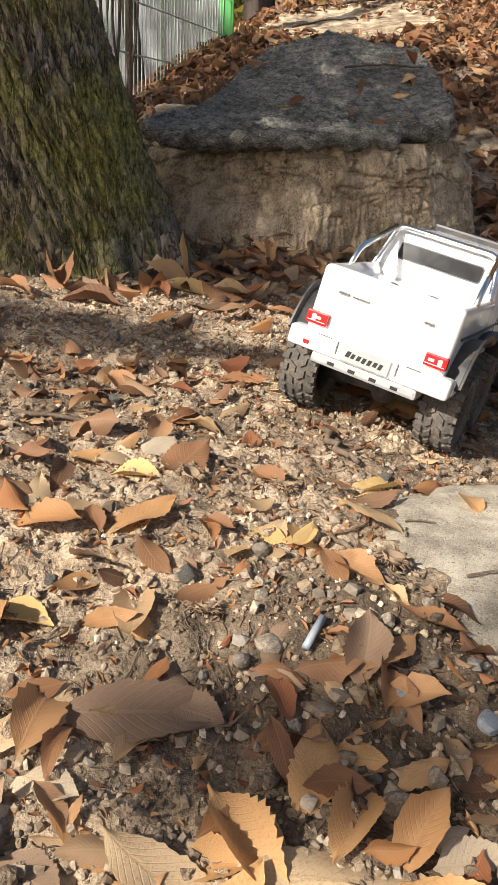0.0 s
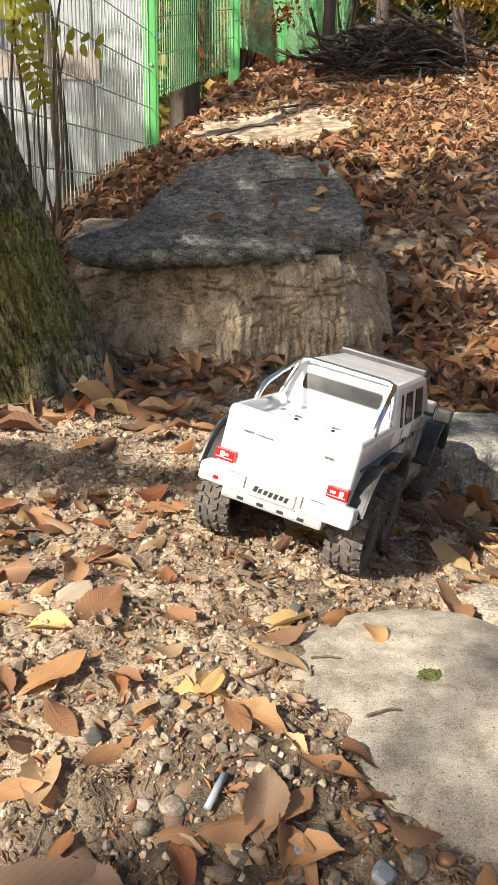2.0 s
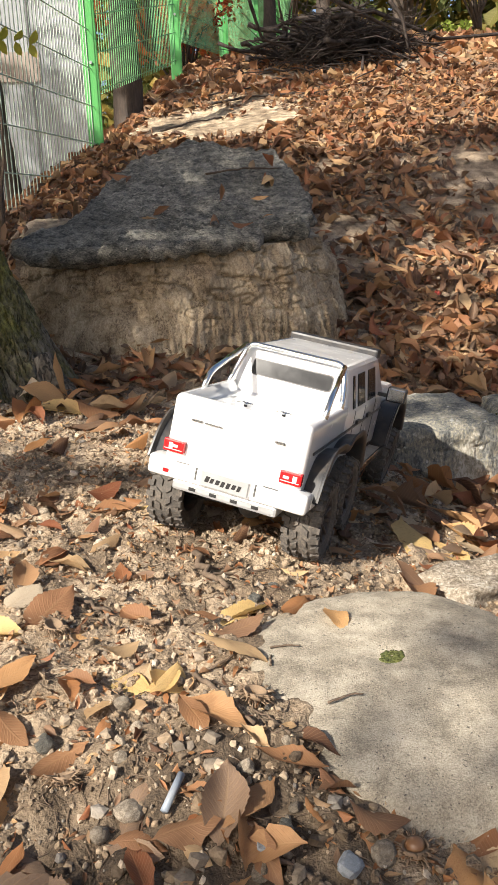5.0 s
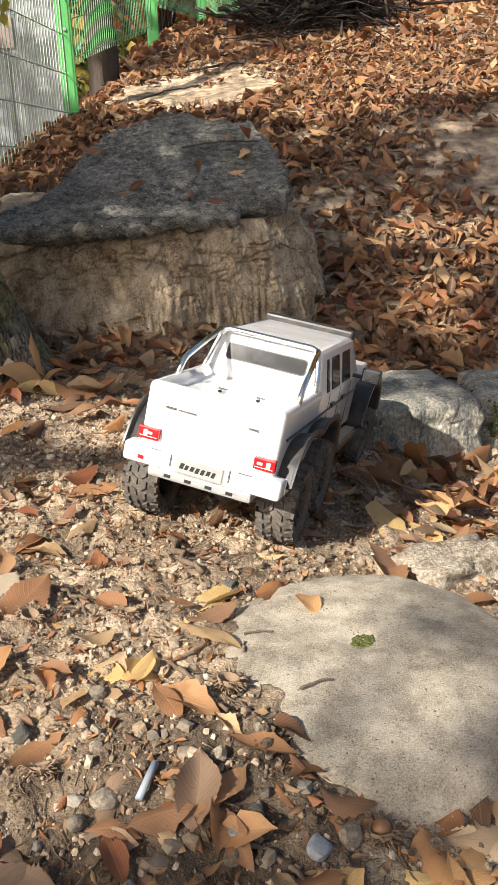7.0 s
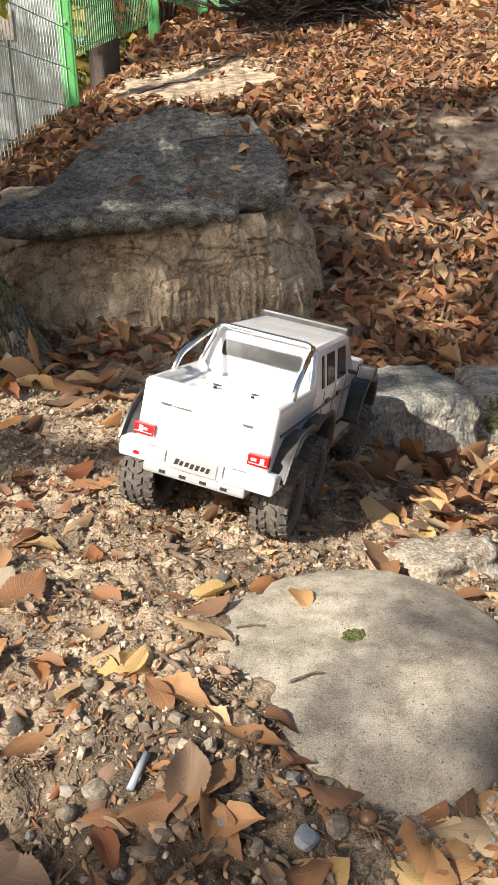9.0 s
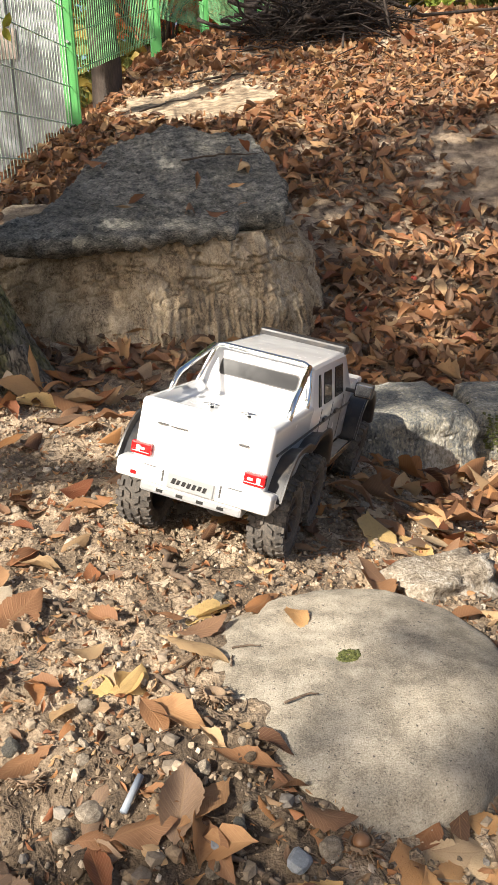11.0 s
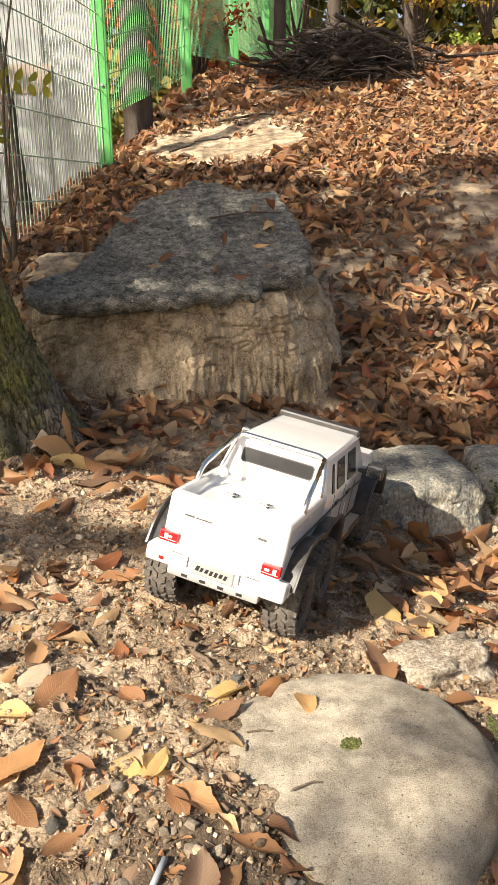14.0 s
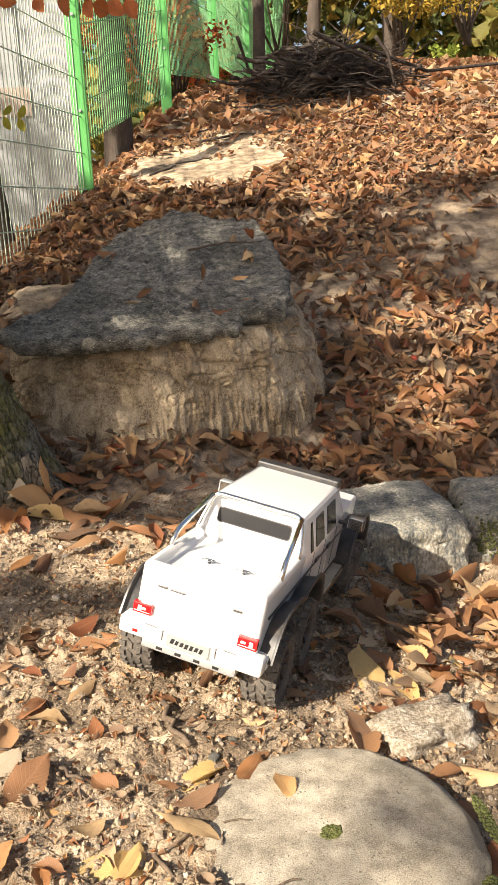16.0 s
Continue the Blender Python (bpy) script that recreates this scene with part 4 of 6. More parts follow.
few = rng.uniform(0, 1, (13, 2)) * (0.55, 0.6) + (0.0, 2.42)
tagged(litter("leaf_litter", few[:, 0], few[:, 1], 0.006, COARSE, LITTER, rng, (0.5, 0.8), 6, cap_top), "a few dry leaves lying on the stone cap", "leaves", kind="stuff")
FINE = [leaf_shape(rng.uniform(0.06, 0.10), rng.uniform(0.30, 0.55), rng.uniform(0.0, 0.25), rng.normal(0, 0.6), rng.normal(0.1, 0.25), rng.normal(0, 0.5), 14, 5, 0.04, 200 + k) for k in range(18)]
more = rng.uniform(0, 1, (560, 2)) * (1.5, 0.95) + (-0.5, 0.36)
bare = np.exp(-((more[:, 0] - 0.15) / 0.28) ** 2 - ((more[:, 1] - 0.98) / 0.22) ** 2)
more = more[clear_of_stones(more[:, 0], more[:, 1]) & (rng.random(len(more)) > 0.85 * bare)]
tagged(litter("leaf_litter", more[:, 0], more[:, 1], 0.0, FINE, LITTER, rng, (0.4, 0.95), 16, stack=0.006), "small dry leaves and leaf pieces on the soil", "leaves", kind="stuff")
crumbs = rng.uniform(0, 1, (8500, 2)) * (1.6, 1.6) + (-0.45, 0.42)
crumbs = crumbs[clear_of_stones(crumbs[:, 0], crumbs[:, 1])]
tagged(litter("leaf_crumbs", crumbs[:, 0], crumbs[:, 1], 0.0, COARSE, LITTER, rng, (0.035, 0.17), 22, stack=0.003), "crumbled bits of dry leaves on the soil", "leaf bits", kind="stuff")

TONES = {
    "brown": [(0.0, (0.27, 0.18, 0.118)), (0.5, (0.37, 0.255, 0.17)), (1.0, (0.22, 0.145, 0.098))],
    "orange": [(0.0, (0.48, 0.27, 0.115)), (0.5, (0.58, 0.34, 0.15)), (1.0, (0.42, 0.225, 0.10))],
    "tan": [(0.0, (0.46, 0.335, 0.20)), (0.5, (0.58, 0.43, 0.265)), (1.0, (0.40, 0.275, 0.165))],
    "yellow": [(0.0, (0.60, 0.42, 0.17)), (0.5, (0.66, 0.46, 0.20)), (1.0, (0.56, 0.36, 0.14))],
    "pale": [(0.0, (0.56, 0.46, 0.33)), (0.5, (0.62, 0.52, 0.39)), (1.0, (0.50, 0.39, 0.27))],
    "rust": [(0.0, (0.29, 0.145, 0.07)), (0.5, (0.38, 0.20, 0.10)), (1.0, (0.24, 0.115, 0.06))],
    "red": [(0.0, (0.34, 0.04, 0.035)), (1.0, (0.40, 0.06, 0.035))],
    "green": [(0.0, (0.16, 0.42, 0.03)), (1.0, (0.20, 0.46, 0.04))],
}
WORDS = {"brown": "dull brown dry fallen leaf with toothed edges", "orange": "bright orange-brown fallen leaf on the soil", "tan": "tan dry curled fallen leaf on the soil",
         "yellow": "golden yellow dry fallen leaf on the soil", "pale": "pale bleached dry leaf on the soil", "rust": "rust-red crumpled fallen leaf on the soil",
         "red": "bright red fallen leaf among brown ones", "green": "tiny fresh green leaf on the soil"}
LEAF_MAT = {k: leaf_material("leaf_" + k, v, island=False) for k, v in TONES.items()}
LEAF_MESH = {}
for kind in TONES:
    for k in range(5):
        LEAF_MESH[kind, k] = {}


def leaf_mesh(kind, ratio, k):
    """One of five leaf forms of a colour and a breadth, built once."""
    key = (round(ratio, 1), k)
    store = LEAF_MESH[kind, k]
    if key not in store:
        q = np.random.default_rng(100 + 13 * k + int(ratio * 50) + len(kind))
        v, f, uv = leaf_shape(1.0, ratio, q.uniform(0.02, 0.20), q.normal(0, 0.33), q.normal(0.05, 0.2), q.normal(0, 0.35), 28, 7, 0.035, int(q.integers(999)))
        me = mesh_np("leaf", v, f, uv)
        me.materials.append(LEAF_MAT[kind])
        store[key] = me
    return store[key]


leaf_count = [0]


def key_leaf(x, y, turn, length, ratio, kind, tilt=8.0, lift=0.0):
    """A single leaf on the ground or on the slab."""
    if lift == 0.0 and x > -0.2:
        y -= 0.03 * float(step01((0.72 - y) / 0.1)) * (1 - 0.5 * float(step01((0.54 - y) / 0.1)))
    n = leaf_count[0]
    leaf_count[0] += 1
    q = np.random.default_rng(500 + n)
    me = leaf_mesh(kind, max(ratio, 0.3), n % 5)
    ob = new("leaf", me)
    nn = ground_n(x, y)
    length = max(length * 1.12, 0.05)
    m = Vector((0, 0, 1)).rotation_difference(Vector(nn)).to_matrix() @ Euler((radians(q.normal(0, tilt)), radians(q.normal(0, tilt)), radians(turn))).to_matrix()
    if n % 3 == 1:
        m = m @ Matrix.Rotation(math.pi, 3, "X")
    co = np.empty(len(me.vertices) * 3, np.float32)
    me.vertices.foreach_get("co", co)
    w = (co.reshape(-1, 3) * length) @ np.array(m).T
    z = float(on_ground(x, y))
    if inside_outline(np.array([x]), np.array([y]), slab_outline, 0.0)[0]:
        z = max(z, float(slab_top(x, y)) + 0.001)
    base = z - 0.55 * float(w[:, 2].min()) - 0.001 + lift
    ob.matrix_world = Matrix.Translation((x, y, base)) @ m.to_4x4() @ Matrix.Scale(length, 4)
    return tagged(ob, WORDS[kind], "leaf", "fallen leaves near the truck")


key_leaf(-0.060, 0.544, 1, 0.123, 0.4, "brown")
key_leaf(-0.077, 0.425, -28, 0.092, 0.36, "orange")
key_leaf(-0.136, 0.536, 58, 0.098, 0.3, "tan")
key_leaf(-0.126, 0.472, -22, 0.067, 0.5, "pale")
key_leaf(0.080, 0.406, 6, 0.122, 0.36, "tan")
key_leaf(0.064, 0.500, 78, 0.077, 0.45, "orange")
key_leaf(0.103, 0.516, -1, 0.042, 0.7, "orange")
key_leaf(0.023, 0.449, -32, 0.052, 0.45, "tan")
key_leaf(-0.003, 0.418, -4, 0.045, 0.6, "orange")
key_leaf(0.148, 0.503, -11, 0.043, 0.4, "tan")
key_leaf(0.146, 0.450, 15, 0.049, 0.6, "pale")
key_leaf(0.202, 0.499, -77, 0.043, 0.6, "tan")
key_leaf(0.032, 0.748, -44, 0.059, 0.5, "yellow")
key_leaf(0.071, 0.753, 66, 0.057, 0.6, "yellow")
key_leaf(-0.097, 0.738, 54, 0.088, 0.4, "tan")
key_leaf(-0.108, 0.846, 0, 0.053, 0.6, "yellow")
key_leaf(-0.054, 0.883, 58, 0.089, 0.5, "rust")
key_leaf(-0.164, 0.891, -33, 0.062, 0.6, "orange")
key_leaf(-0.172, 0.621, -7, 0.052, 0.6, "yellow")
key_leaf(-0.074, 0.621, 74, 0.043, 0.6, "orange")
key_leaf(-0.048, 0.581, -46, 0.061, 0.55, "brown")
key_leaf(0.041, 0.576, -21, 0.040, 0.5, "brown")
key_leaf(0.042, 0.617, 57, 0.051, 0.45, "brown")
key_leaf(0.111, 0.603, 79, 0.066, 0.5, "brown")
key_leaf(-0.154, 0.755, 23, 0.056, 0.35, "tan")
key_leaf(-0.163, 0.764, -5, 0.038, 0.5, "rust")
key_leaf(-0.022, 0.847, -25, 0.043, 0.6, "orange")
key_leaf(0.156, 0.887, 33, 0.053, 0.5, "yellow")
key_leaf(-0.119, 0.397, -26, 0.049, 0.7, "brown")
key_leaf(-0.043, 0.391, 17, 0.047, 0.8, "tan")
key_leaf(0.236, 0.575, -29, 0.083, 0.3, "rust")
key_leaf(0.300, 0.535, -74, 0.051, 0.8, "orange", 3.0)
key_leaf(0.349, 0.562, 1, 0.051, 0.5, "tan")
key_leaf(0.335, 0.549, 2, 0.069, 0.5, "tan")
key_leaf(0.284, 0.506, -67, 0.038, 0.7, "yellow")
key_leaf(0.211, 0.516, 22, 0.051, 0.7, "yellow")
key_leaf(0.099, 0.520, -18, 0.042, 0.6, "orange")
key_leaf(0.064, 0.527, 29, 0.037, 0.5, "rust")
key_leaf(0.380, 0.589, -20, 0.040, 0.5, "orange")
key_leaf(0.043, 0.581, -21, 0.042, 0.5, "rust")
key_leaf(-0.022, 0.546, -18, 0.043, 0.7, "brown")
key_leaf(0.169, 0.907, 43, 0.084, 0.35, "yellow")
key_leaf(-0.036, 0.583, -29, 0.030, 0.7, "rust")
for x, y, a, l, k in ((0.33, 0.535, 50, 0.06, "orange"), (0.365, 0.555, 110, 0.065, "tan"), (0.40, 0.575, 70, 0.06, "pale"), (0.37, 0.525, 20, 0.055, "orange"), (0.41, 0.54, -40, 0.065, "tan"), (0.31, 0.50, 95, 0.06, "orange"), (0.345, 0.49, 140, 0.06, "tan"), (0.44, 0.57, 15, 0.06, "orange")):
    key_leaf(x, y, a, l, 0.5, k)
key_leaf(0.468, 1.164, -93, 0.150, 0.36, "yellow")
key_leaf(0.518, 1.146, -77, 0.103, 0.34, "yellow")
key_leaf(0.170, 0.908, 43, 0.093, 0.36, "yellow")
key_leaf(0.114, 0.990, 55, 0.077, 0.36, "pale")
key_leaf(0.249, 1.228, -46, 0.146, 0.32, "orange")
key_leaf(0.054, 1.225, -20, 0.114, 0.28, "tan")
key_leaf(-0.091, 0.931, 66, 0.059, 0.6, "pale")
key_leaf(-0.117, 1.077, 40, 0.081, 0.35, "tan")
key_leaf(0.269, 0.853, -67, 0.034, 0.6, "orange")
key_leaf(0.069, 1.200, -50, 0.091, 0.5, "yellow")
key_leaf(0.411, 0.978, 69, 0.150, 0.2, "rust")
key_leaf(0.773, 1.678, 37, 0.150, 0.4, "tan")
key_leaf(0.686, 1.494, -3, 0.100, 0.4, "tan")
key_leaf(0.374, 1.250, -16, 0.082, 0.4, "tan")
key_leaf(-0.132, 0.879, 31, 0.047, 0.5, "tan")
key_leaf(-0.091, 0.750, 47, 0.083, 0.5, "orange")
key_leaf(0.040, 0.741, 70, 0.075, 0.5, "tan")
key_leaf(0.073, 0.751, 73, 0.048, 0.6, "yellow")
key_leaf(0.537, 1.528, -2, 0.063, 0.5, "orange")
key_leaf(-0.20, 1.90, 80, 0.09, 0.5, "pale", 30, 0.03)
key_leaf(-0.13, 1.92, 40, 0.10, 0.3, "orange", 50, 0.04)
key_leaf(-0.16, 1.86, 10, 0.11, 0.5, "orange", 20, 0.01)
key_leaf(0.125, 2.06, 85, 0.09, 0.4, "tan", 40, 0.03)
kinds = ["tan", "brown", "orange", "tan", "tan", "brown", "yellow", "pale", "orange", "rust"]
for x, y, a, l, r, k in ((-0.03, 0.40, -35, 0.10, 0.42, "tan"), (0.02, 0.43, -50, 0.085, 0.4, "orange"), (0.05, 0.385, 10, 0.12, 0.38, "tan"), (0.135, 0.40, -5, 0.11, 0.36, "tan"), (0.175, 0.43, 20, 0.065, 0.5, "pale"),
                         (-0.10, 0.38, -60, 0.10, 0.4, "tan"), (0.09, 0.455, 70, 0.075, 0.42, "orange"), (0.20, 0.405, 35, 0.08, 0.4, "brown"), (-0.16, 0.42, 75, 0.08, 0.4, "brown"), (0.16, 0.385, -20, 0.09, 0.4, "orange"), (0.0, 0.375, 60, 0.09, 0.4, "orange"),
                         (-0.21, 1.79, 5, 0.12, 0.32, "tan"), (-0.12, 1.80, -12, 0.13, 0.3, "yellow"), (-0.03, 1.83, 8, 0.12, 0.3, "orange"), (0.04, 1.87, -5, 0.11, 0.32, "tan"), (-0.30, 1.84, 20, 0.10, 0.4, "pale"), (0.02, 1.95, -30, 0.10, 0.35, "rust"), (0.50, 1.30, 60, 0.11, 0.35, "tan"), (0.60, 1.36, -20, 0.12, 0.33, "orange"), (0.58, 1.22, 25, 0.10, 0.36, "tan"), (0.66, 1.28, 80, 0.12, 0.3, "yellow")):
    key_leaf(x, y, a, l, r, k, 10.0)
rng = np.random.default_rng(23)
xs, ys = scatter(-0.50, 0.95, 0.36, 1.30, 1500, rng, lambda x, y: clear_of_stones(x, y) & ~((x > -0.10) & (x < 0.20) & (y > 0.62) & (y < 1.2) & (rng.random(len(x)) < 0.75)))
for x, y in list(zip(xs, ys))[:215]:
    key_leaf(x, y, rng.uniform(0, 360), rng.uniform(0.045, 0.095), rng.uniform(0.28, 0.45), kinds[rng.integers(10)], 11)

# ---- gravel, pebbles, twigs ----
def pebble_shape(seed, sub=1):
    bm = bmesh.new()
    bmesh.ops.create_icosphere(bm, subdivisions=sub, radius=1.0)
    q = np.random.default_rng(seed)
    sx = q.uniform(0.65, 1.2, 3) * (1, 1, 0.75)
    v = np.array([tuple(p.co) for p in bm.verts])
    v = np.sign(v) * np.abs(v) ** q.uniform(0.45, 0.9)
    v = v * sx * (1 + q.normal(0, 0.10 if sub == 1 else 0.06, len(v)))[:, None]
    f = np.array([[p.index for p in g.verts] for g in bm.faces])
    bm.free()
    return v, f


STONES = [pebble_shape(k) for k in range(16)]


def strew(name, xs, ys, sizes, rng, material, label, category, sink=0.3):
    vs, fs, n = [], [], 0
    for x, y, z, s in zip(xs, ys, on_ground(xs, ys), sizes):
        v, f = STONES[rng.integers(16)]
        m = np.array(Euler(rng.uniform(0, 6.28, 3)).to_matrix()) if s < 0.006 else np.array(Euler((rng.normal(0, 0.3), rng.normal(0, 0.3), rng.uniform(0, 6.28))).to_matrix())
        vs.append(v @ m.T * s + (x, y, z + s * (0.6 - sink)))
        fs.append(f + n)
        n += len(v)
    ob = put(name, mesh_np(name, np.concatenate(vs), np.concatenate(fs), smooth=False), material)
    return tagged(ob, label, category, kind="stuff")


m, nt, p = blank("mixed_gravel")
rnd = node(nt, "ShaderNodeNewGeometry").outputs["Random Per Island"]
co = node(nt, "ShaderNodeTexCoord").outputs["Object"]
c = ramp(nt, rnd, [(0.0, (0.11, 0.082, 0.056)), (0.35, (0.32, 0.24, 0.16)), (0.55, (0.19, 0.16, 0.128)), (0.85, (0.44, 0.35, 0.25)), (0.96, (0.55, 0.49, 0.41)), (1.0, (0.15, 0.14, 0.13))])
g = noise_of(nt, co, 260.0, 4, 0.7)
c = mixc(nt, 1.0, c, ramp(nt, g, [(0.3, (0.65, 0.63, 0.6)), (0.7, (1.15, 1.12, 1.08))]), "MULTIPLY")
nt.links.new(c, p.inputs["Base Color"])
p.inputs["Roughness"].default_value = 0.9
bump(nt, p, g, 0.5, 0.001)
MIXED = m
rng = np.random.default_rng(31)
n = 19000
gx1, gy1 = rng.uniform(-0.5, 1.0, n), 0.38 + 1.6 * rng.uniform(0, 1, n) ** 1.4
ok = clear_of_stones(gx1, gy1)
gx1, gy1 = gx1[ok], gy1[ok]
strew("gravel", gx1, gy1, 0.0010 + 0.0034 * rng.random(len(gx1)) ** 2.6, rng, MIXED, "fine sandy gravel and crumbs of soil", "gravel")
n = 5200
gx3, gy3 = rng.uniform(-0.5, 1.0, n), 0.38 + 1.5 * rng.uniform(0, 1, n) ** 1.3
ok = clear_of_stones(gx3, gy3)
gx3, gy3 = gx3[ok], gy3[ok]
strew("soil_clods", gx3, gy3, 0.0016 + 0.0055 * rng.random(len(gx3)) ** 3.5, rng, SOIL, "crumbly brown clods of dry soil", "soil clods", sink=0.15)
n = 1500
gx2, gy2 = rng.uniform(-0.45, 0.95, n), 0.38 + 1.6 * rng.uniform(0, 1, n) ** 1.3
patch = np.exp(-((gx2 - 0.13) / 0.15) ** 2 - ((gy2 - 0.58) / 0.15) ** 2)
ok = clear_of_stones(gx2, gy2) & (rng.random(n) < 0.35 + 0.65 * patch)
gx2, gy2 = gx2[ok], gy2[ok]
strew("gravel", gx2, gy2, 0.003 + 0.0055 * rng.random(len(gx2)) ** 2, rng, MIXED, "coarse gravel of small mixed stones", "gravel")
PEBBLES = []
for k in range(8):
    v, f = pebble_shape(40 + k, 2)
    PEBBLES.append(mesh_np("pebble", v, f, smooth=False))
    PEBBLES[-1].materials.append(PALESTONE if k % 3 else BOULDER)


def pebble(x, y, s, k=0):
    ob = new("pebble", PEBBLES[k % 8])
    ob.matrix_world = pose(x, y, float(on_ground(x, y)) + s * 0.35, 5 * k, 7, 37 * k) @ Matrix.Scale(s, 4)
    return tagged(ob, "pale grey pebble half sunk in the soil" if k % 3 else "dark weathered pebble half sunk in the soil", "pebble", "pebbles on the path")


for k in range(64):
    x, y = (rng.normal(0.12, 0.12), rng.normal(0.58, 0.10)) if k % 2 else (rng.uniform(-0.3, 0.75), rng.uniform(0.5, 1.6))
    if y > 0.4 and clear_of_stones(np.array([x]), np.array([y]))[0] and not (0.05 < x < 0.45 and 0.98 < y < 1.3):
        pebble(x, y, rng.uniform(0.004, 0.0078), k)
for k, (x, y, s) in enumerate(((0.035, 0.585, 0.018), (0.012, 0.565, 0.017), (0.135, 0.607, 0.011), (0.125, 0.455, 0.019), (0.155, 0.475, 0.016), (0.185, 0.935, 0.012), (0.215, 0.975, 0.010), (0.16, 0.55, 0.014), (0.235, 0.53, 0.016), (0.02, 1.27, 0.016), (0.33, 1.23, 0.017), (-0.10, 1.22, 0.014))):
    pebble(x, y, s * 0.62, 3 * k + 1)
rock_thing("stone", 1.045, 2.79, 0.015, 20, (0.045, 0.035, 0.024), 21.0, BOULDER, "grey stone lying among leaves on the slope", 2.6, 0.2, 3)


def twig(pts, r0, r1, name="twig", material=TWIG, label="thin dry brown twig lying on the soil", seed=0, category="twig", rel=True, group="twigs on the soil", lift=0.002):
    p = np.array([(x, y, float(on_ground(x, y)) + lift + r0 * 0.6 if rel else z) for x, y, z in pts]) if rel else np.asarray(pts, float)
    k = np.linspace(0, len(p) - 1, 4 * len(p))
    p = np.stack([np.interp(k, np.arange(len(p)), p[:, i]) for i in range(3)], -1)
    q = np.random.default_rng(seed)
    p[1:-1] += q.normal(0, r0 * 0.5, p[1:-1].shape)
    ob = put(name, mesh_np(name, *tube(p, np.linspace(r0, r1, len(p)), 7, 0.08, seed)), material)
    return tagged(ob, label, category, group)


twig([(-0.10, 0.955, 0), (-0.03, 0.93, 0), (0.012, 0.895, 0)], 0.0035, 0.0022, seed=1)
twig([(0.004, 0.905, 0), (0.012, 0.86, 0)], 0.0026, 0.0015, seed=2)
twig([(0.12, 1.06, 0), (0.13, 0.99, 0), (0.155, 0.955, 0)], 0.005, 0.0035, seed=3, lift=0.006)
twig([(0.13, 1.0, 0), (0.2, 1.02, 0), (0.26, 1.03, 0)], 0.0018, 0.001, seed=4)
twig([(-0.28, 0.99, 0), (-0.16, 0.985, 0), (-0.09, 0.97, 0)], 0.0035, 0.002, seed=5)
twig([(0.10, 0.76, 0), (0.13, 0.70, 0), (0.15, 0.66, 0)], 0.003, 0.002, seed=6)
twig([(0.13, 0.545, 0), (0.18, 0.51, 0), (0.22, 0.47, 0)], 0.003, 0.002, seed=7)
for k in range(60):
    x, y, a, l = rng.uniform(-0.3, 0.8), rng.uniform(0.42, 1.7), rng.uniform(0, 6.28), rng.uniform(0.012, 0.05)
    if clear_of_stones(np.array([x]), np.array([y]))[0]:
        twig([(x, y, 0), (x + l * math.cos(a), y + l * math.sin(a), 0), (x + 1.7 * l * math.cos(a + 0.3), y + 1.7 * l * math.sin(a + 0.3), 0)], rng.uniform(0.0007, 0.002), 0.0006, seed=k)
rootlets = []
for k in range(2600):
    x, y, a, l = rng.uniform(-0.35, 0.9), 0.4 + 1.3 * rng.random() ** 1.3, rng.uniform(0, 6.28), rng.uniform(0.008, 0.035)
    if clear_of_stones(np.array([x]), np.array([y]))[0]:
        pts = [(x + t * l * math.cos(a + t * 0.6), y + t * l * math.sin(a + t * 0.6)) for t in np.linspace(0, 1, 4)]
        rootlets.append(tube([(u, w, float(on_ground(u, w)) + 0.0015) for u, w in pts], 0.0005, 4))
tagged(put("plant_debris", mesh_np("plant_debris", *join(rootlets)), TWIG), "thin stalks and needles scattered in the gravel", "plant debris", kind="stuff")

# spiky cups of acorns
HUSK = surface("husk", [(0.3, (0.10, 0.065, 0.04)), (0.5, (0.24, 0.165, 0.105)), (0.7, (0.38, 0.28, 0.18))], 200, 900, strength=0.4, dist=0.001)
NUT = plain("acorn_shell", (0.22, 0.11, 0.05), 0.35, coat=0.2)


def husk(x, y, s, seed, nut):
    q = np.random.default_rng(seed)
    ob = new("acorn_cup")
    ob.matrix_world = pose(x, y, float(on_ground(x, y)) + 0.001, q.normal(0, 14), q.normal(0, 14), q.uniform(0, 360)) @ Matrix.Scale(s, 4)
    tagged(ob, "shaggy dry acorn cup with an acorn inside" if nut else "empty shaggy dry acorn cup on the soil", "acorn cup", "acorn cups")
    n = 24
    a = np.arange(n) * 2 * np.pi / n
    prof = ((0.15, 0.0), (0.5, 0.08), (0.62, 0.3), (0.6, 0.5), (0.5, 0.5), (0.48, 0.3), (0.2, 0.15), (0.02, 0.13))
    v = np.concatenate([np.stack([r * np.cos(a), r * np.sin(a), np.full(n, z)], -1) for r, z in prof])
    put("bowl", mesh_np("bowl", v, grid_faces(len(prof), n, True)), HUSK, ob)
    scales = []
    for k in range(85):
        t, h = q.uniform(0, 6.28), q.uniform(0.05, 0.5)
        d = np.array([math.cos(t), math.sin(t), 0])
        p0 = d * 0.58 + (0, 0, h)
        l = q.uniform(0.25, 0.5)
        scales.append(tube([p0, p0 + d * l * 0.6 + (0, 0, (h - 0.15) * l), p0 + d * l + (0, 0, (h - 0.35) * l * 1.2)], [0.05, 0.035, 0.01], 4))
    put("fringe", mesh_np("fringe", *join(scales)), HUSK, ob)
    if nut:
        bm = bmesh.new()
        bmesh.ops.create_uvsphere(bm, u_segments=16, v_segments=10, radius=0.42, matrix=Matrix.Translation((0, 0, 0.42)))
        part("acorn", bm, NUT, ob, smooth=True)


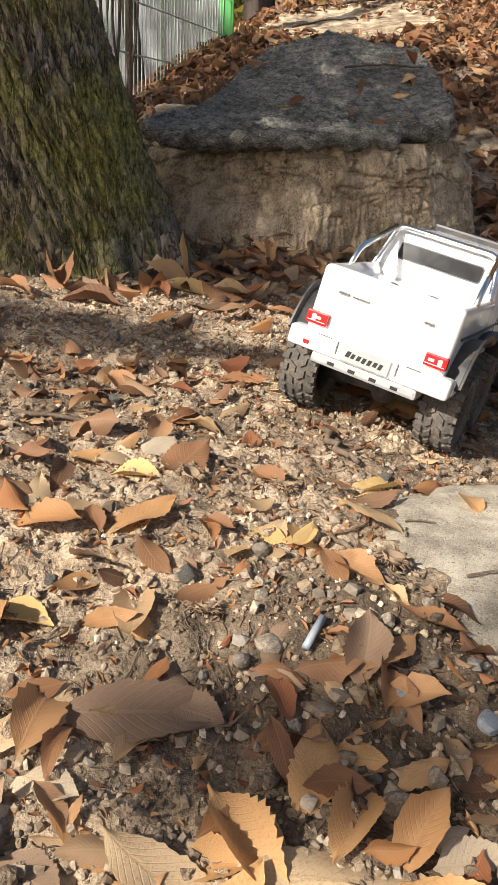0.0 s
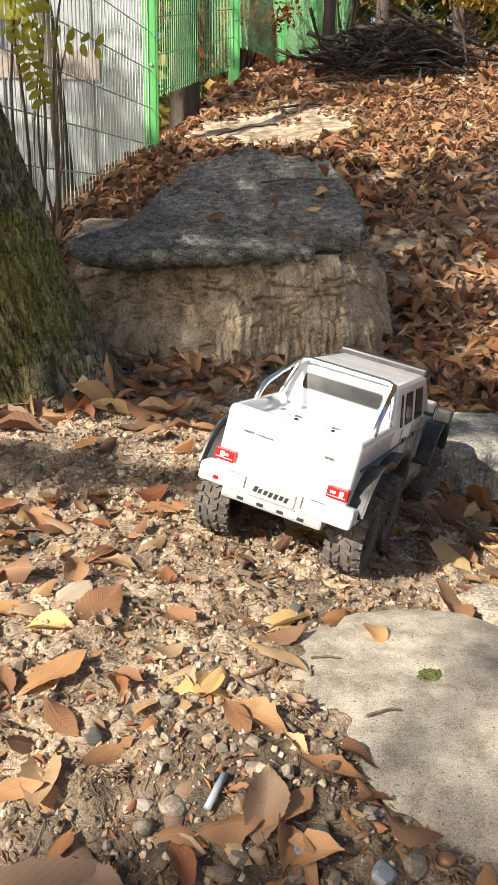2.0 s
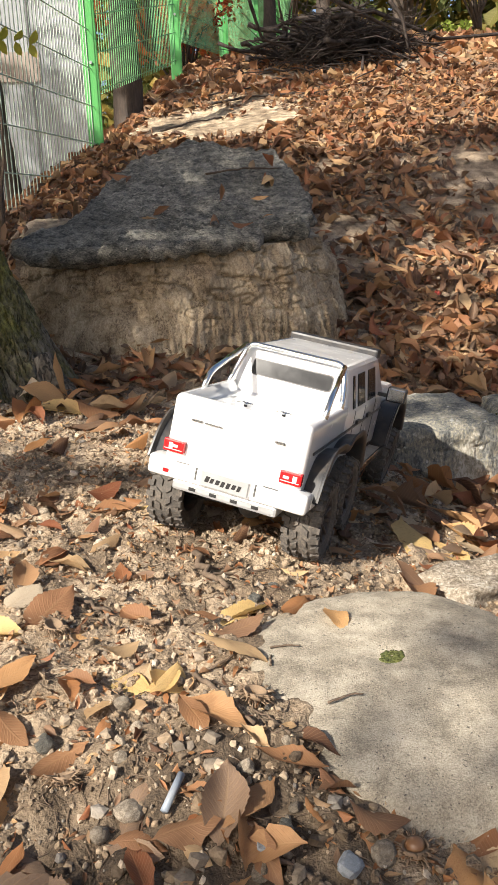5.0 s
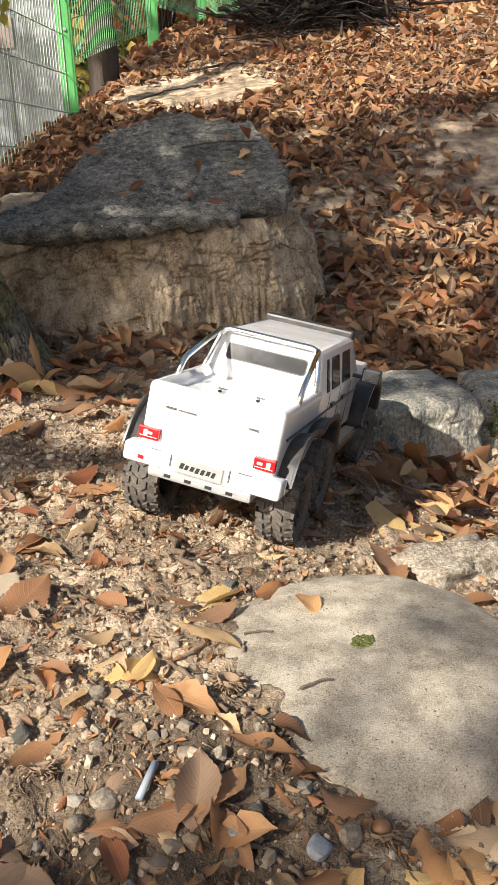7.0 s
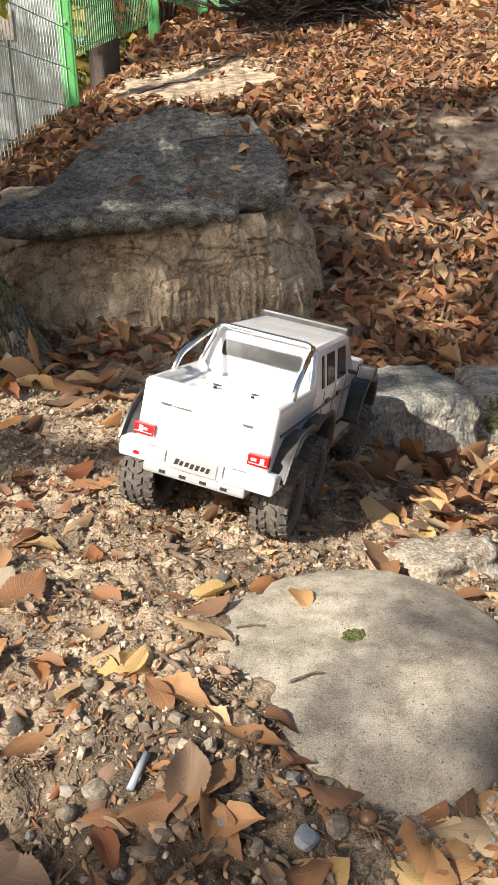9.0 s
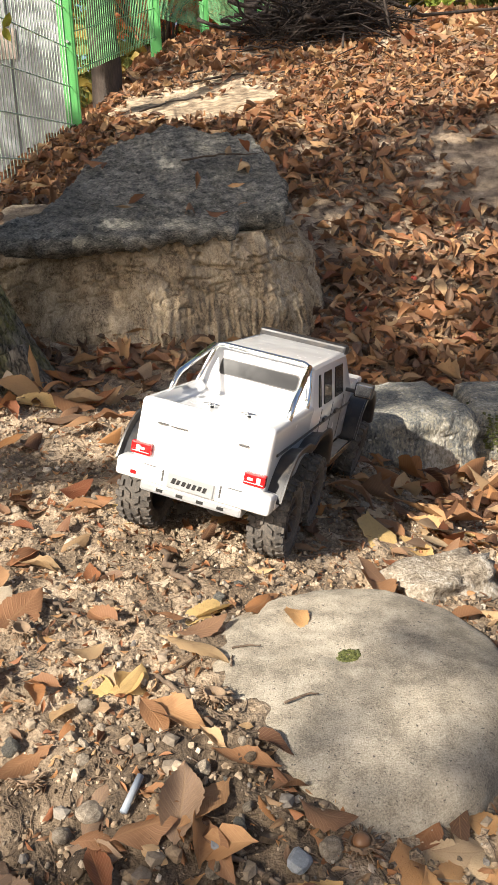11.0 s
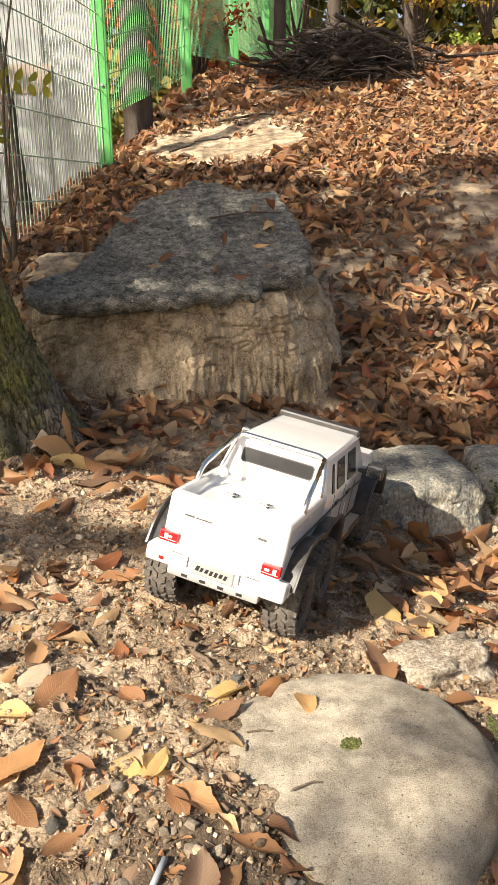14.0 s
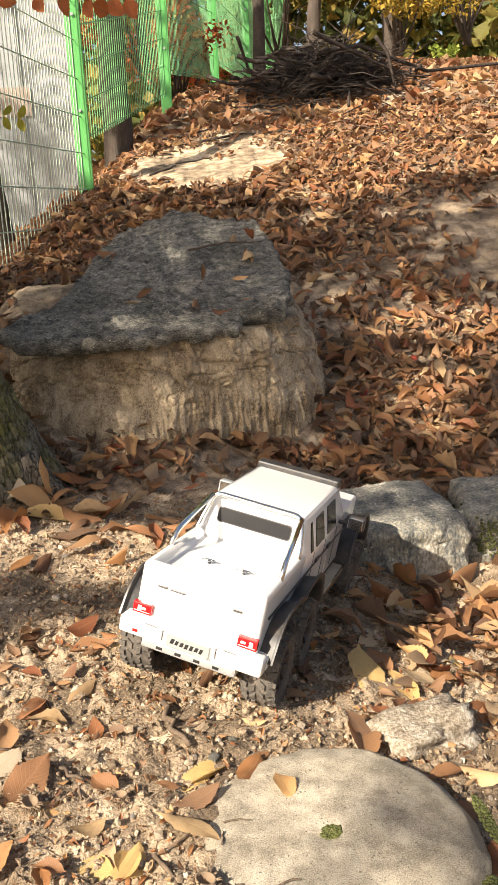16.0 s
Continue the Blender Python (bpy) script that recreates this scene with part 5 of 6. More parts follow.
husk(0.155, 0.705, 0.020, 1, False)
husk(0.262, 0.532, 0.019, 2, True)
husk(0.245, 0.430, 0.020, 3, False)
husk(0.06, 0.855, 0.017, 4, False)
husk(-0.05, 0.845, 0.018, 5, False)
husk(-0.02, 0.62, 0.018, 6, False)

# ---- small finds ----
key_leaf(0.87, 2.74, 30, 0.05, 0.7, "red", 20)
key_leaf(1.12, 2.95, 70, 0.05, 0.6, "red", 20)
key_leaf(0.05, 2.16, 10, 0.07, 0.6, "red", 20)
key_leaf(-0.215, 0.775, 40, 0.016, 0.6, "green", 10)
TUBE = plain("grey_plastic", (0.24, 0.28, 0.33), 0.45, dirt=0.5)
BLUESTONE = surface("blue_grey_stone", [(0.3, (0.13, 0.14, 0.155)), (0.5, (0.23, 0.25, 0.275)), (0.7, (0.35, 0.37, 0.39))], 3, 15, strength=0.4, dist=0.002)
v, f = tube([(0.064, 0.572, on_ground(0.064, 0.572) + 0.006), (0.080, 0.602, on_ground(0.080, 0.602) + 0.008)], 0.0034, 14)
tagged(put("plastic_tube", mesh_np("plastic_tube", v, f), TUBE), "short broken piece of blue-grey plastic tube", "plastic tube")
BLUE = mesh_np("stone_chip", *pebble_shape(77, 2), smooth=False)
BLUE.materials.append(BLUESTONE)
for k, (x, y, s) in enumerate(((0.145, 0.540, 0.010), (0.205, 0.520, 0.010))):
    ob = new("stone_chip", BLUE)
    ob.matrix_world = pose(x, y, float(on_ground(x, y)) + s * 0.4, 12 * k, 8, 50 * k) @ Matrix.Scale(s, 4)
    tagged(ob, "blue-grey stone chip in the gravel", "stone chip", "stone chips")
MOSS = surface("moss", [(0.3, (0.025, 0.03, 0.008)), (0.5, (0.07, 0.08, 0.018)), (0.7, (0.14, 0.14, 0.035))], 90, 500, strength=0.8, dist=0.002)


def moss(cx, cy, rx, ry, count, seed, label):
    """A cushion of moss: many tiny tufts on the slab."""
    q = np.random.default_rng(seed)
    vs, fs, n = [], [], 0
    for _ in range(count):
        a, r = q.uniform(0, 6.28), math.sqrt(q.random())
        x, y = cx + rx * r * math.cos(a), cy + ry * r * math.sin(a)
        v, f = STONES[q.integers(16)]
        s = q.uniform(0.0010, 0.0024)
        vs.append(v * s + (x, y, max(float(slab_top(x, y)), float(on_ground(x, y))) + s * 0.3 - 0.001))
        fs.append(f + n)
        n += len(v)
    tagged(put("moss_cushion", mesh_np("moss_cushion", np.concatenate(vs), np.concatenate(fs)), MOSS), label, "moss", kind="stuff")


moss(0.312, 0.770, 0.013, 0.010, 260, 1, "dark green moss in a hollow of the slab")
moss(0.472, 0.650, 0.017, 0.026, 420, 2, "green moss on the edge of the slab")
moss(0.502, 0.760, 0.008, 0.045, 300, 3, "green moss along the edge of the slab")
q = np.random.default_rng(8)
side_moss = []
for _ in range(420):
    a, h = q.normal(-2.35, 0.35), q.uniform(0.3, 0.95)
    v, f = STONES[q.integers(16)]
    c, d = abs(math.cos(a)) ** 7 + abs(math.sin(a)) ** 7, q.uniform(0.0016, 0.004)
    side_moss.append((v * d + (1.04 + 0.128 * math.cos(a) * c ** (-1 / 7), 1.93 + 0.165 * math.sin(a) * c ** (-1 / 7), -0.17 + 0.14 * h), f))
tagged(put("moss_cushion", mesh_np("moss_cushion", *join(side_moss)), MOSS), "olive green moss on the side of the boulder", "moss", kind="stuff")
for pts in ([(0.185, 0.80, 0), (0.20, 0.802, 0), (0.218, 0.798, 0)], [(0.18, 0.765, 0), (0.184, 0.785, 0)], [(0.225, 0.69, 0), (0.25, 0.70, 0), (0.262, 0.698, 0)]):
    p = [(x, y, float(slab_top(x, y)) + 0.0035) for x, y, _ in pts]
    twig(p, 0.0014, 0.0008, label="tiny dry stalk lying on the slab", rel=False)


# ---- leaves strewn round about ----
rng = np.random.default_rng(77)
rx, ry = rng.uniform(-7, 8, 60000), rng.uniform(-5, 10, 60000)
out = np.maximum(np.maximum(-1.1 - rx, rx - 3.0), np.maximum(0.3 - ry, ry - 10.0))
drift = np.array([noise.fractal(Vector((a * 0.8, b * 0.8, 2.1)), 1, 2, 3) for a, b in zip(rx, ry)])
ok = (out > 0) & ~((rx < -1.1) & (rx > -2.6) & (ry > 6.2)) & (rng.random(60000) < (0.26 + 0.5 * drift) * np.exp(-out / 3.5))
tagged(litter("leaf_litter", rx[ok], ry[ok], 0.001, COARSE, LITTER, rng, (0.7, 1.2), 16), "brown dry fallen leaves thinly strewn over bare soil", "leaves", kind="stuff")
ok = (out > 0) & (out < 1.6) & (rng.random(60000) < 0.9 * (1 - out / 1.6)) & (ry > 1.6)
tagged(litter("leaf_litter", rx[ok], ry[ok], 0.001, COARSE, LITTER, rng, (0.6, 1.1), 18, stack=0.02), "brown dry fallen leaves at the edge of the slope", "leaves", kind="stuff")


# ---- the fence ----
GREEN = plain("green_paint", (0.10, 0.40, 0.11), 0.42, coat=0.1, dirt=0.12)
# the same green wire with sun glare put into its colour, for the first panel
SUNLITWIRE = plain("sunlit_wire", (0.46, 0.58, 0.46), 0.4)
WIRE = plain("green_wire", (0.17, 0.42, 0.19), 0.4)
WALLGREY = surface("grey_panel_wall", [(0.3, (0.26, 0.275, 0.295)), (0.5, (0.32, 0.335, 0.355)), (0.7, (0.37, 0.385, 0.405))], 2.5, 30, strength=0.15, dist=0.002)
WALLTAN = surface("tan_panel", [(0.3, (0.26, 0.21, 0.18)), (0.5, (0.32, 0.265, 0.23)), (0.7, (0.36, 0.305, 0.265))], 3, 30, strength=0.15, dist=0.002)
POSTS = [(-0.70, 3.10), (-0.155, 5.15), (0.43, 7.20), (1.02, 9.20), (1.62, 11.2), (2.2, 13.2), (2.8, 15.2)]
fence = new("mesh_fence")
tagged(fence, "bright green welded wire mesh fence on the slope", "fence")
for k, (x, y) in enumerate(POSTS):
    zf = 0.30 if k == 0 else float(ground_z(x + 0.06, y))
    bm = bmesh.new()
    box(bm, x - 0.044, x + 0.044, y - 0.040, y + 0.040, zf - 0.3, zf + 2.0, 0.008, 2)
    post = part("post", bm, GREEN, fence)
    for zc in (0.45, 0.95, 1.45):
        bm = bmesh.new()
        bmesh.ops.create_cone(bm, cap_ends=True, segments=8, radius1=0.009, radius2=0.009, depth=0.012, matrix=Matrix.Translation((x + 0.004, y - 0.044, zf + zc)) @ Matrix.Rotation(math.pi / 2, 4, "X"))
        part("bolt", bm, PLATE, post)
for k in range(len(POSTS) - 1):
    (xa, ya), (xb, yb) = POSTS[k], POSTS[k + 1]
    za = 0.15 if k == 0 else float(ground_z(xa + 0.06, ya)) + 0.27
    zb = float(ground_z(xb + 0.06, yb)) + (0.0 if k == 0 else 0.10)
    if k == 0:
        za, zb = 0.42, 0.42
    pieces, n = [], 46
    side = np.array([yb - ya, xa - xb]) / math.hypot(xb - xa, yb - ya) * 0.012
    height = 1.75 if k else 2.3
    for i in range(1, n):
        f = i / n
        x, y, z = xa + f * (xb - xa), ya + f * (yb - ya), za + f * (zb - za)
        pieces.append(tube([(x, y, z), (x, y, z + height)], 0.0027, 4))
    for h in np.arange(0.03, height, 0.2):
        pieces.append(tube([(xa + side[0], ya + side[1], za + h), (xb + side[0], yb + side[1], zb + h)], 0.0032, 4))
    put("mesh_panel", mesh_np("mesh_panel", *join(pieces), smooth=False), WIRE if k else SUNLITWIRE, fence, "green welded wire mesh panel")

bm = bmesh.new()
box(bm, -5.0, -0.22, 7.0, 7.15, -1.0, 4.2)
wall = part("wall_panel_building", bm, WALLGREY)
tagged(wall, "pale grey panel wall of a building behind the fence", "wall", kind="structure")
part_bm = bmesh.new()
box(part_bm, -4.9, -0.62, 6.985, 6.998, 1.45, 1.66)
part("panel", part_bm, WALLTAN, wall, "faded tan panel on the wall")
for x in (-2.4, -1.35, -0.68):
    one_box("panel_seam", (x - 0.006, x + 0.006, 6.988, 6.9985, -0.5, 4.2), BADGE, wall, 0.0)

# ---- trees, bushes and brushwood ----
def pole_tree(x, y, r, h, lean, seed, label, z=None):
    """A bare tapering trunk with a few limbs."""
    q = np.random.default_rng(seed)
    z = float(ground_z(x, y)) - 0.3 if z is None else z
    t = np.linspace(0, 1, 26)
    sway = np.cumsum(q.normal(0, 0.012, (26, 2)), 0)
    pts = np.stack([x + lean[0] * t * h + sway[:, 0], y + lean[1] * t * h + sway[:, 1], z + t * h], -1)
    ob = new("tree")
    tagged(ob, label, "tree")
    rad = r * (1 - 0.55 * t) + 0.35 * r * np.exp(-t * h / 0.35)
    put("trunk", mesh_np("trunk", *tube(pts, rad, 18, 0.05, seed)), DARKBARK, ob)
    for k in range(5):
        i = q.integers(13, 24)
        a = q.uniform(0, 6.28)
        l = q.uniform(0.6, 1.3)
        b = pts[i] + np.stack([np.cos(a) * t[:8] * 3 * l, np.sin(a) * t[:8] * 3 * l, t[:8] * 2.2 * l], -1)
        put("limb", mesh_np("limb", *tube(b, np.linspace(rad[i] * 0.5, 0.01, 8), 8, 0.05, seed + k)), DARKBARK, ob)
    return ob, pts


pole_tree(0.05, 6.2, 0.095, 6.5, (-0.02, 0.01), 5, "dark brown tree trunk standing behind the fence")
pole_tree(1.42, 8.6, 0.06, 6.0, (-0.01, 0.0), 6, "slim dark tree trunk beside the fence")
pole_tree(-0.62, 5.3, 0.05, 5.0, (-0.085, 0.0), 7, "thin dark leaning trunk behind the wire mesh", z=0.1)
pole_tree(2.6, 11.5, 0.09, 7.0, (0.02, 0.0), 8, "dark tree trunk far up the wooded slope")
pole_tree(3.9, 12.5, 0.12, 7.0, (-0.02, 0.0), 9, "dark tree trunk far up the wooded slope")

SMALL = [leaf_shape(1.0, rng.uniform(0.45, 0.75), rng.uniform(0, 0.3), rng.normal(0, 0.5), 0.1, 0.2, 3, 3, 0.0, 60 + k) for k in range(8)]


def foliage(name, centres, radii, count, size, material, seed, parent=None, label=""):
    """Leaves gathered in loose clumps, denser towards each clump's middle, with gaps."""
    q = np.random.default_rng(seed)
    vs, fs, uvs, n = [], [], [], 0
    c, rr = np.asarray(centres, float), np.asarray(radii, float)
    pick = q.choice(len(c), count, p=rr ** 2 / (rr ** 2).sum())
    for i in pick:
        d = q.normal(size=3)
        d /= np.linalg.norm(d)
        p = c[i] + d * rr[i] * q.uniform(0.15, 1.0) ** 0.6 * (1, 1, 0.75)
        v, f, uv = SMALL[q.integers(8)]
        m = np.array(Euler((q.normal(0, 0.7), q.normal(0, 0.7), q.uniform(0, 6.28))).to_matrix())
        vs.append(v * (size * q.uniform(0.7, 1.3)) @ m.T + p)
        fs.append(f + n)
        uvs.append(uv)
        n += len(v)
    return put(name, mesh_np(name, np.concatenate(vs), np.concatenate(fs), np.concatenate(uvs)), material, parent, label)


AUTUMN_GREEN = leaf_material("autumn_green", [(0.0, (0.045, 0.075, 0.018)), (0.4, (0.09, 0.12, 0.025)), (0.75, (0.20, 0.17, 0.035)), (1.0, (0.34, 0.22, 0.045))], trans=0.35)
AUTUMN_RED = leaf_material("autumn_red", [(0.0, (0.30, 0.045, 0.02)), (0.4, (0.45, 0.09, 0.03)), (0.75, (0.50, 0.17, 0.05)), (1.0, (0.38, 0.22, 0.06))], trans=0.35)
AUTUMN_GOLD = leaf_material("autumn_gold", [(0.0, (0.16, 0.13, 0.02)), (0.4, (0.36, 0.25, 0.03)), (0.75, (0.48, 0.32, 0.05)), (1.0, (0.20, 0.18, 0.03))], trans=0.35)
FRESHGOLD = leaf_material("yellow_green", [(0.0, (0.30, 0.32, 0.03)), (1.0, (0.50, 0.45, 0.06))], trans=0.45)
FRESH = leaf_material("fresh_green", [(0.0, (0.20, 0.30, 0.04)), (1.0, (0.34, 0.40, 0.08))], trans=0.35)


def bush(x, y, z, spread, count, size, material, seed, label, clumps=9, tall=1.0):
    q = np.random.default_rng(seed)
    ob = new("bush")
    tagged(ob, label, "bush")
    cs = [(x + q.normal(0, spread * 0.5), y + q.normal(0, spread * 0.4), z + q.uniform(0.1, 1.0) * spread * tall) for _ in range(clumps)]
    stems = [tube([(x + q.normal(0, 0.05), y, z - 0.6), ((x + c[0]) / 2 + q.normal(0, 0.05), (y + c[1]) / 2, (z + c[2]) / 2), c], [0.02, 0.012, 0.004], 6) for c in cs]
    put("stem", mesh_np("stem", *join(stems)), DARKBARK, ob)
    foliage("crown", cs, [spread * q.uniform(0.28, 0.5) for _ in cs], count, size, material, seed, ob)


bush(0.95, 12.0, 2.25, 1.0, 1500, 0.10, AUTUMN_RED, 1, "red autumn maple foliage behind the fence")
bush(0.35, 10.5, 2.85, 1.2, 2200, 0.10, AUTUMN_GREEN, 2, "dark green foliage behind the fence", tall=1.4)
bush(1.2, 14.0, 3.65, 1.8, 2400, 0.13, AUTUMN_GREEN, 3, "green and yellow tree foliage behind the fence", 12, 1.3)
bush(0.62, 9.0, 2.00, 0.35, 500, 0.06, AUTUMN_RED, 4, "low red shrub at the foot of the fence")
bush(3.4, 10.5, 2.85, 0.8, 1900, 0.07, AUTUMN_GOLD, 5, "yellow-leaved bush on the upper slope", 10)
bush(4.6, 11.5, 3.25, 1.2, 1900, 0.09, AUTUMN_GOLD, 6, "olive and yellow bush on the upper slope", 10)
bush(3.35, 8.9, 1.97, 0.22, 160, 0.07, FRESH, 7, "small bright green shrub on the slope", 6)
bush(2.4, 13.0, 3.25, 1.0, 1700, 0.10, AUTUMN_GREEN, 8, "green and ochre undergrowth on the upper slope", 10, 1.3)
bush(-0.7, 9.5, 2.85, 1.0, 1500, 0.10, AUTUMN_GREEN, 9, "green foliage over the building wall", 9, 1.3)

# woods all round
q = np.random.default_rng(77)
woods = []
for k in range(150):
    a = q.uniform(0, 6.283)
    d = q.uniform(17, 26)
    if k % 2:
        a, d = q.uniform(0.9, 1.75), q.uniform(12, 19)
    cx, cy = d * math.cos(a), 4 + d * math.sin(a)
    base = float(ground_z(cx, cy))
    for h in (0.5, 2.6, 4.8):
        woods.append((cx + q.normal(0, 0.8), cy + q.normal(0, 0.8), base + h + q.uniform(0, 1.5)))
tagged(foliage("woods", woods, [1.7] * len(woods), 36000, 0.34, AUTUMN_GREEN, 78), "autumn woodland around the slope", "woods", kind="stuff")

# brushwood heap
heap = new("brush_pile")
tagged(heap, "heap of dark dead branches on the slope", "brush pile")
q = np.random.default_rng(9)
for k in range(70):
    cx, cy = q.normal(1.70, 0.27), q.normal(7.05, 0.25)
    a, l = q.normal(0.05, 0.8), q.uniform(0.35, 1.05)
    z = float(ground_z(cx, cy)) + q.uniform(-0.02, 0.30) * math.exp(-((cx - 1.70) / 0.5) ** 2) + 0.01
    t = np.linspace(-0.5, 0.5, 12)
    bow = q.normal(0, 0.12)
    rise = q.normal(0.0, 0.14)
    pts = np.stack([cx + l * t * math.cos(a), cy + l * t * math.sin(a) * 0.6, z + bow * (0.25 - t * t) + rise * t * l + 0.012 * np.sin(t * 17 + k)], -1)
    r = q.uniform(0.006, 0.018) if k % 6 else 0.022
    put("branch", mesh_np("branch", *tube(pts, np.linspace(r, r * 0.4, 12), 7, 0.1, k)), BRUSH, heap)
twigs = []
for k in range(1100):
    cx, cy = q.normal(1.70, 0.27), q.normal(7.0, 0.25)
    z = float(ground_z(cx, cy)) + q.uniform(-0.02, 0.31) * math.exp(-((cx - 1.70) / 0.5) ** 2)
    a, l = q.uniform(0, 6.28), q.uniform(0.12, 0.45)
    e = q.normal(0, 0.35)
    twigs.append(tube([(cx, cy, z), (cx + 0.5 * l * math.cos(a), cy + 0.5 * l * math.sin(a), z + 0.5 * l * e + 0.03), (cx + l * math.cos(a + 0.3), cy + l * math.sin(a + 0.3), z + l * e)], [0.005, 0.004, 0.002], 4))
ob = put("twig_tangle", mesh_np("twig_tangle", *join(twigs)), BRUSH, heap, "tangle of fine dead twigs")
ob["kind"] = "stuff"
for pts, r in (([(1.55, 6.6, 1.80), (1.9, 6.7, 1.86), (2.5, 6.9, 1.70), (3.2, 7.0, 1.76)], 0.022), ([(1.5, 6.5, 1.92), (1.8, 6.55, 1.80), (2.15, 6.6, 1.66)], 0.018), ([(1.95, 6.45, 1.88), (2.05, 6.45, 1.76), (2.1, 6.45, 1.55)], 0.017), ([(0.95, 6.6, 1.92), (1.05, 6.7, 1.68), (1.4, 6.8, 1.58)], 0.014)):
    t = np.linspace(0, len(pts) - 1, 16)
    p = np.stack([np.interp(t, range(len(pts)), [a[i] for a in pts]) for i in range(3)], -1)
    put("branch", mesh_np("branch", *tube(p, np.linspace(r, r * 0.5, 16), 8, 0.1, 3)), BRUSH, heap)
fallen = "dead fallen branch lying on the leafy slope"
twig([(0.55, 6.0, 0), (0.9, 6.05, 0), (1.3, 5.95, 0), (1.7, 6.0, 0)], 0.009, 0.005, "fallen_branch", BRUSH, fallen, 1, "branch", group="fallen branches", lift=0.02)
twig([(0.25, 6.15, 0), (0.55, 6.2, 0), (0.95, 6.3, 0)], 0.008, 0.005, "fallen_branch", BRUSH, fallen, 2, "branch", group="fallen branches", lift=0.02)
twig([(0.22, 5.2, 0), (0.36, 5.35, 0), (0.40, 5.55, 0), (0.62, 5.6, 0)], 0.007, 0.004, "fallen_branch", BRUSH, fallen, 3, "branch", group="fallen branches", lift=0.02)
twig([(1.35, 4.8, 0), (1.5, 5.2, 0), (1.8, 5.1, 0), (2.0, 5.3, 0)], 0.008, 0.004, "fallen_branch", TWIG, fallen, 4, "branch", group="fallen branches", lift=0.03)
twig([(0.30, 2.93, 0.585), (0.45, 2.99, 0.605), (0.57, 3.0, 0.60)], 0.004, 0.002, "twig", TWIG, "thin dry twig on the stone cap", 5, rel=False)

# bare shrub at the fence, with compound leaves
shrub = new("shrub")
tagged(shrub, "thin bare shrub with a few yellow-green leaflets", "shrub")
q = np.random.default_rng(12)
for k in range(9):
    x0, y0 = -0.56 + q.normal(0, 0.06), 3.5 + q.normal(0, 0.10)
    lean = q.normal(0.04, 0.14)
    t = np.linspace(0, 1, 12)
    h = q.uniform(0.9, 1.7)
    pts = np.stack([x0 + lean * t + 0.03 * np.sin(t * 6 + k), y0 + 0.1 * t, 0.12 + t * h], -1)
    put("stem", mesh_np("stem", *tube(pts, np.linspace(0.009, 0.003, 12), 6, 0.05, k)), TWIG, shrub)
LEAFLET = leaf_shape(1.0, 0.5, 0.1, 0.1, 0.0, 0.1, 5, 3, 0.0, 1)
for x0, y0, z0, a, l in ((-0.66, 3.42, 1.13, -0.02, 0.40), (-0.56, 3.40, 1.10, -1.25, 0.24), (-0.75, 3.44, 1.16, 0.1, 0.24), (-0.66, 3.42, 1.18, 0.6, 0.22)):
    vs, fs, uvs, n = [], [], [], 0
    for k in range(7):
        f = (k + 1) / 7.5
        for sgn in (-1, 1):
            v, g, uv = LEAFLET
            m = np.array(Matrix.Rotation(1.3 + q.normal(0, 0.2), 3, "X") @ Matrix.Rotation(a + sgn * 1.15, 3, "Z"))
            vs.append(v * 0.062 @ m.T + (x0 + l * f * math.cos(a) + 0.022 * math.cos(a + sgn * 1.25), y0 + 0.01 * sgn, z0 + l * f * math.sin(a) * 0.8 - 0.05 * f + 0.022 * math.sin(a + sgn * 1.25)))
            fs.append(g + n)
            uvs.append(uv)
            n += len(v)
    put("leaf_spray", mesh_np("leaf_spray", np.concatenate(vs), np.concatenate(fs), np.concatenate(uvs)), FRESHGOLD, shrub, "spray of yellow-green leaflets")

# twig of red leaves hanging over the slope
hang = new("hanging_twig")
tagged(hang, "thin twig hung with orange-red autumn leaves", "twig")
line = [(-0.60, 2.95, 1.52), (-0.30, 3.0, 1.44), (0.0, 3.02, 1.41), (0.16, 3.0, 1.40)]
put("stem", mesh_np("stem", *tube(line, [0.005, 0.004, 0.003, 0.0015], 6)), TWIG, hang)
q = np.random.default_rng(4)
HANGLEAF = mesh_np("leaf", *leaf_shape(0.075, 0.75, 0.1, 0.3, 0.1, 0.2, 14, 5, 0.03, 9))
HANGLEAF.materials.append(AUTUMN_RED)
for f in (0.25, 0.4, 0.52, 0.6, 0.72, 0.8, 0.9, 1.0):
    p0 = np.array([np.interp(f * 3, range(4), [c[i] for c in line]) for i in range(3)])
    lf = put("leaf", HANGLEAF, AUTUMN_RED, hang)
    lf.matrix_local = Matrix.Translation(p0 + (0, 0, -0.035)) @ Euler((q.normal(1.4, 0.3), q.normal(0.9, 0.4), q.normal(0, 0.5))).to_matrix().to_4x4()

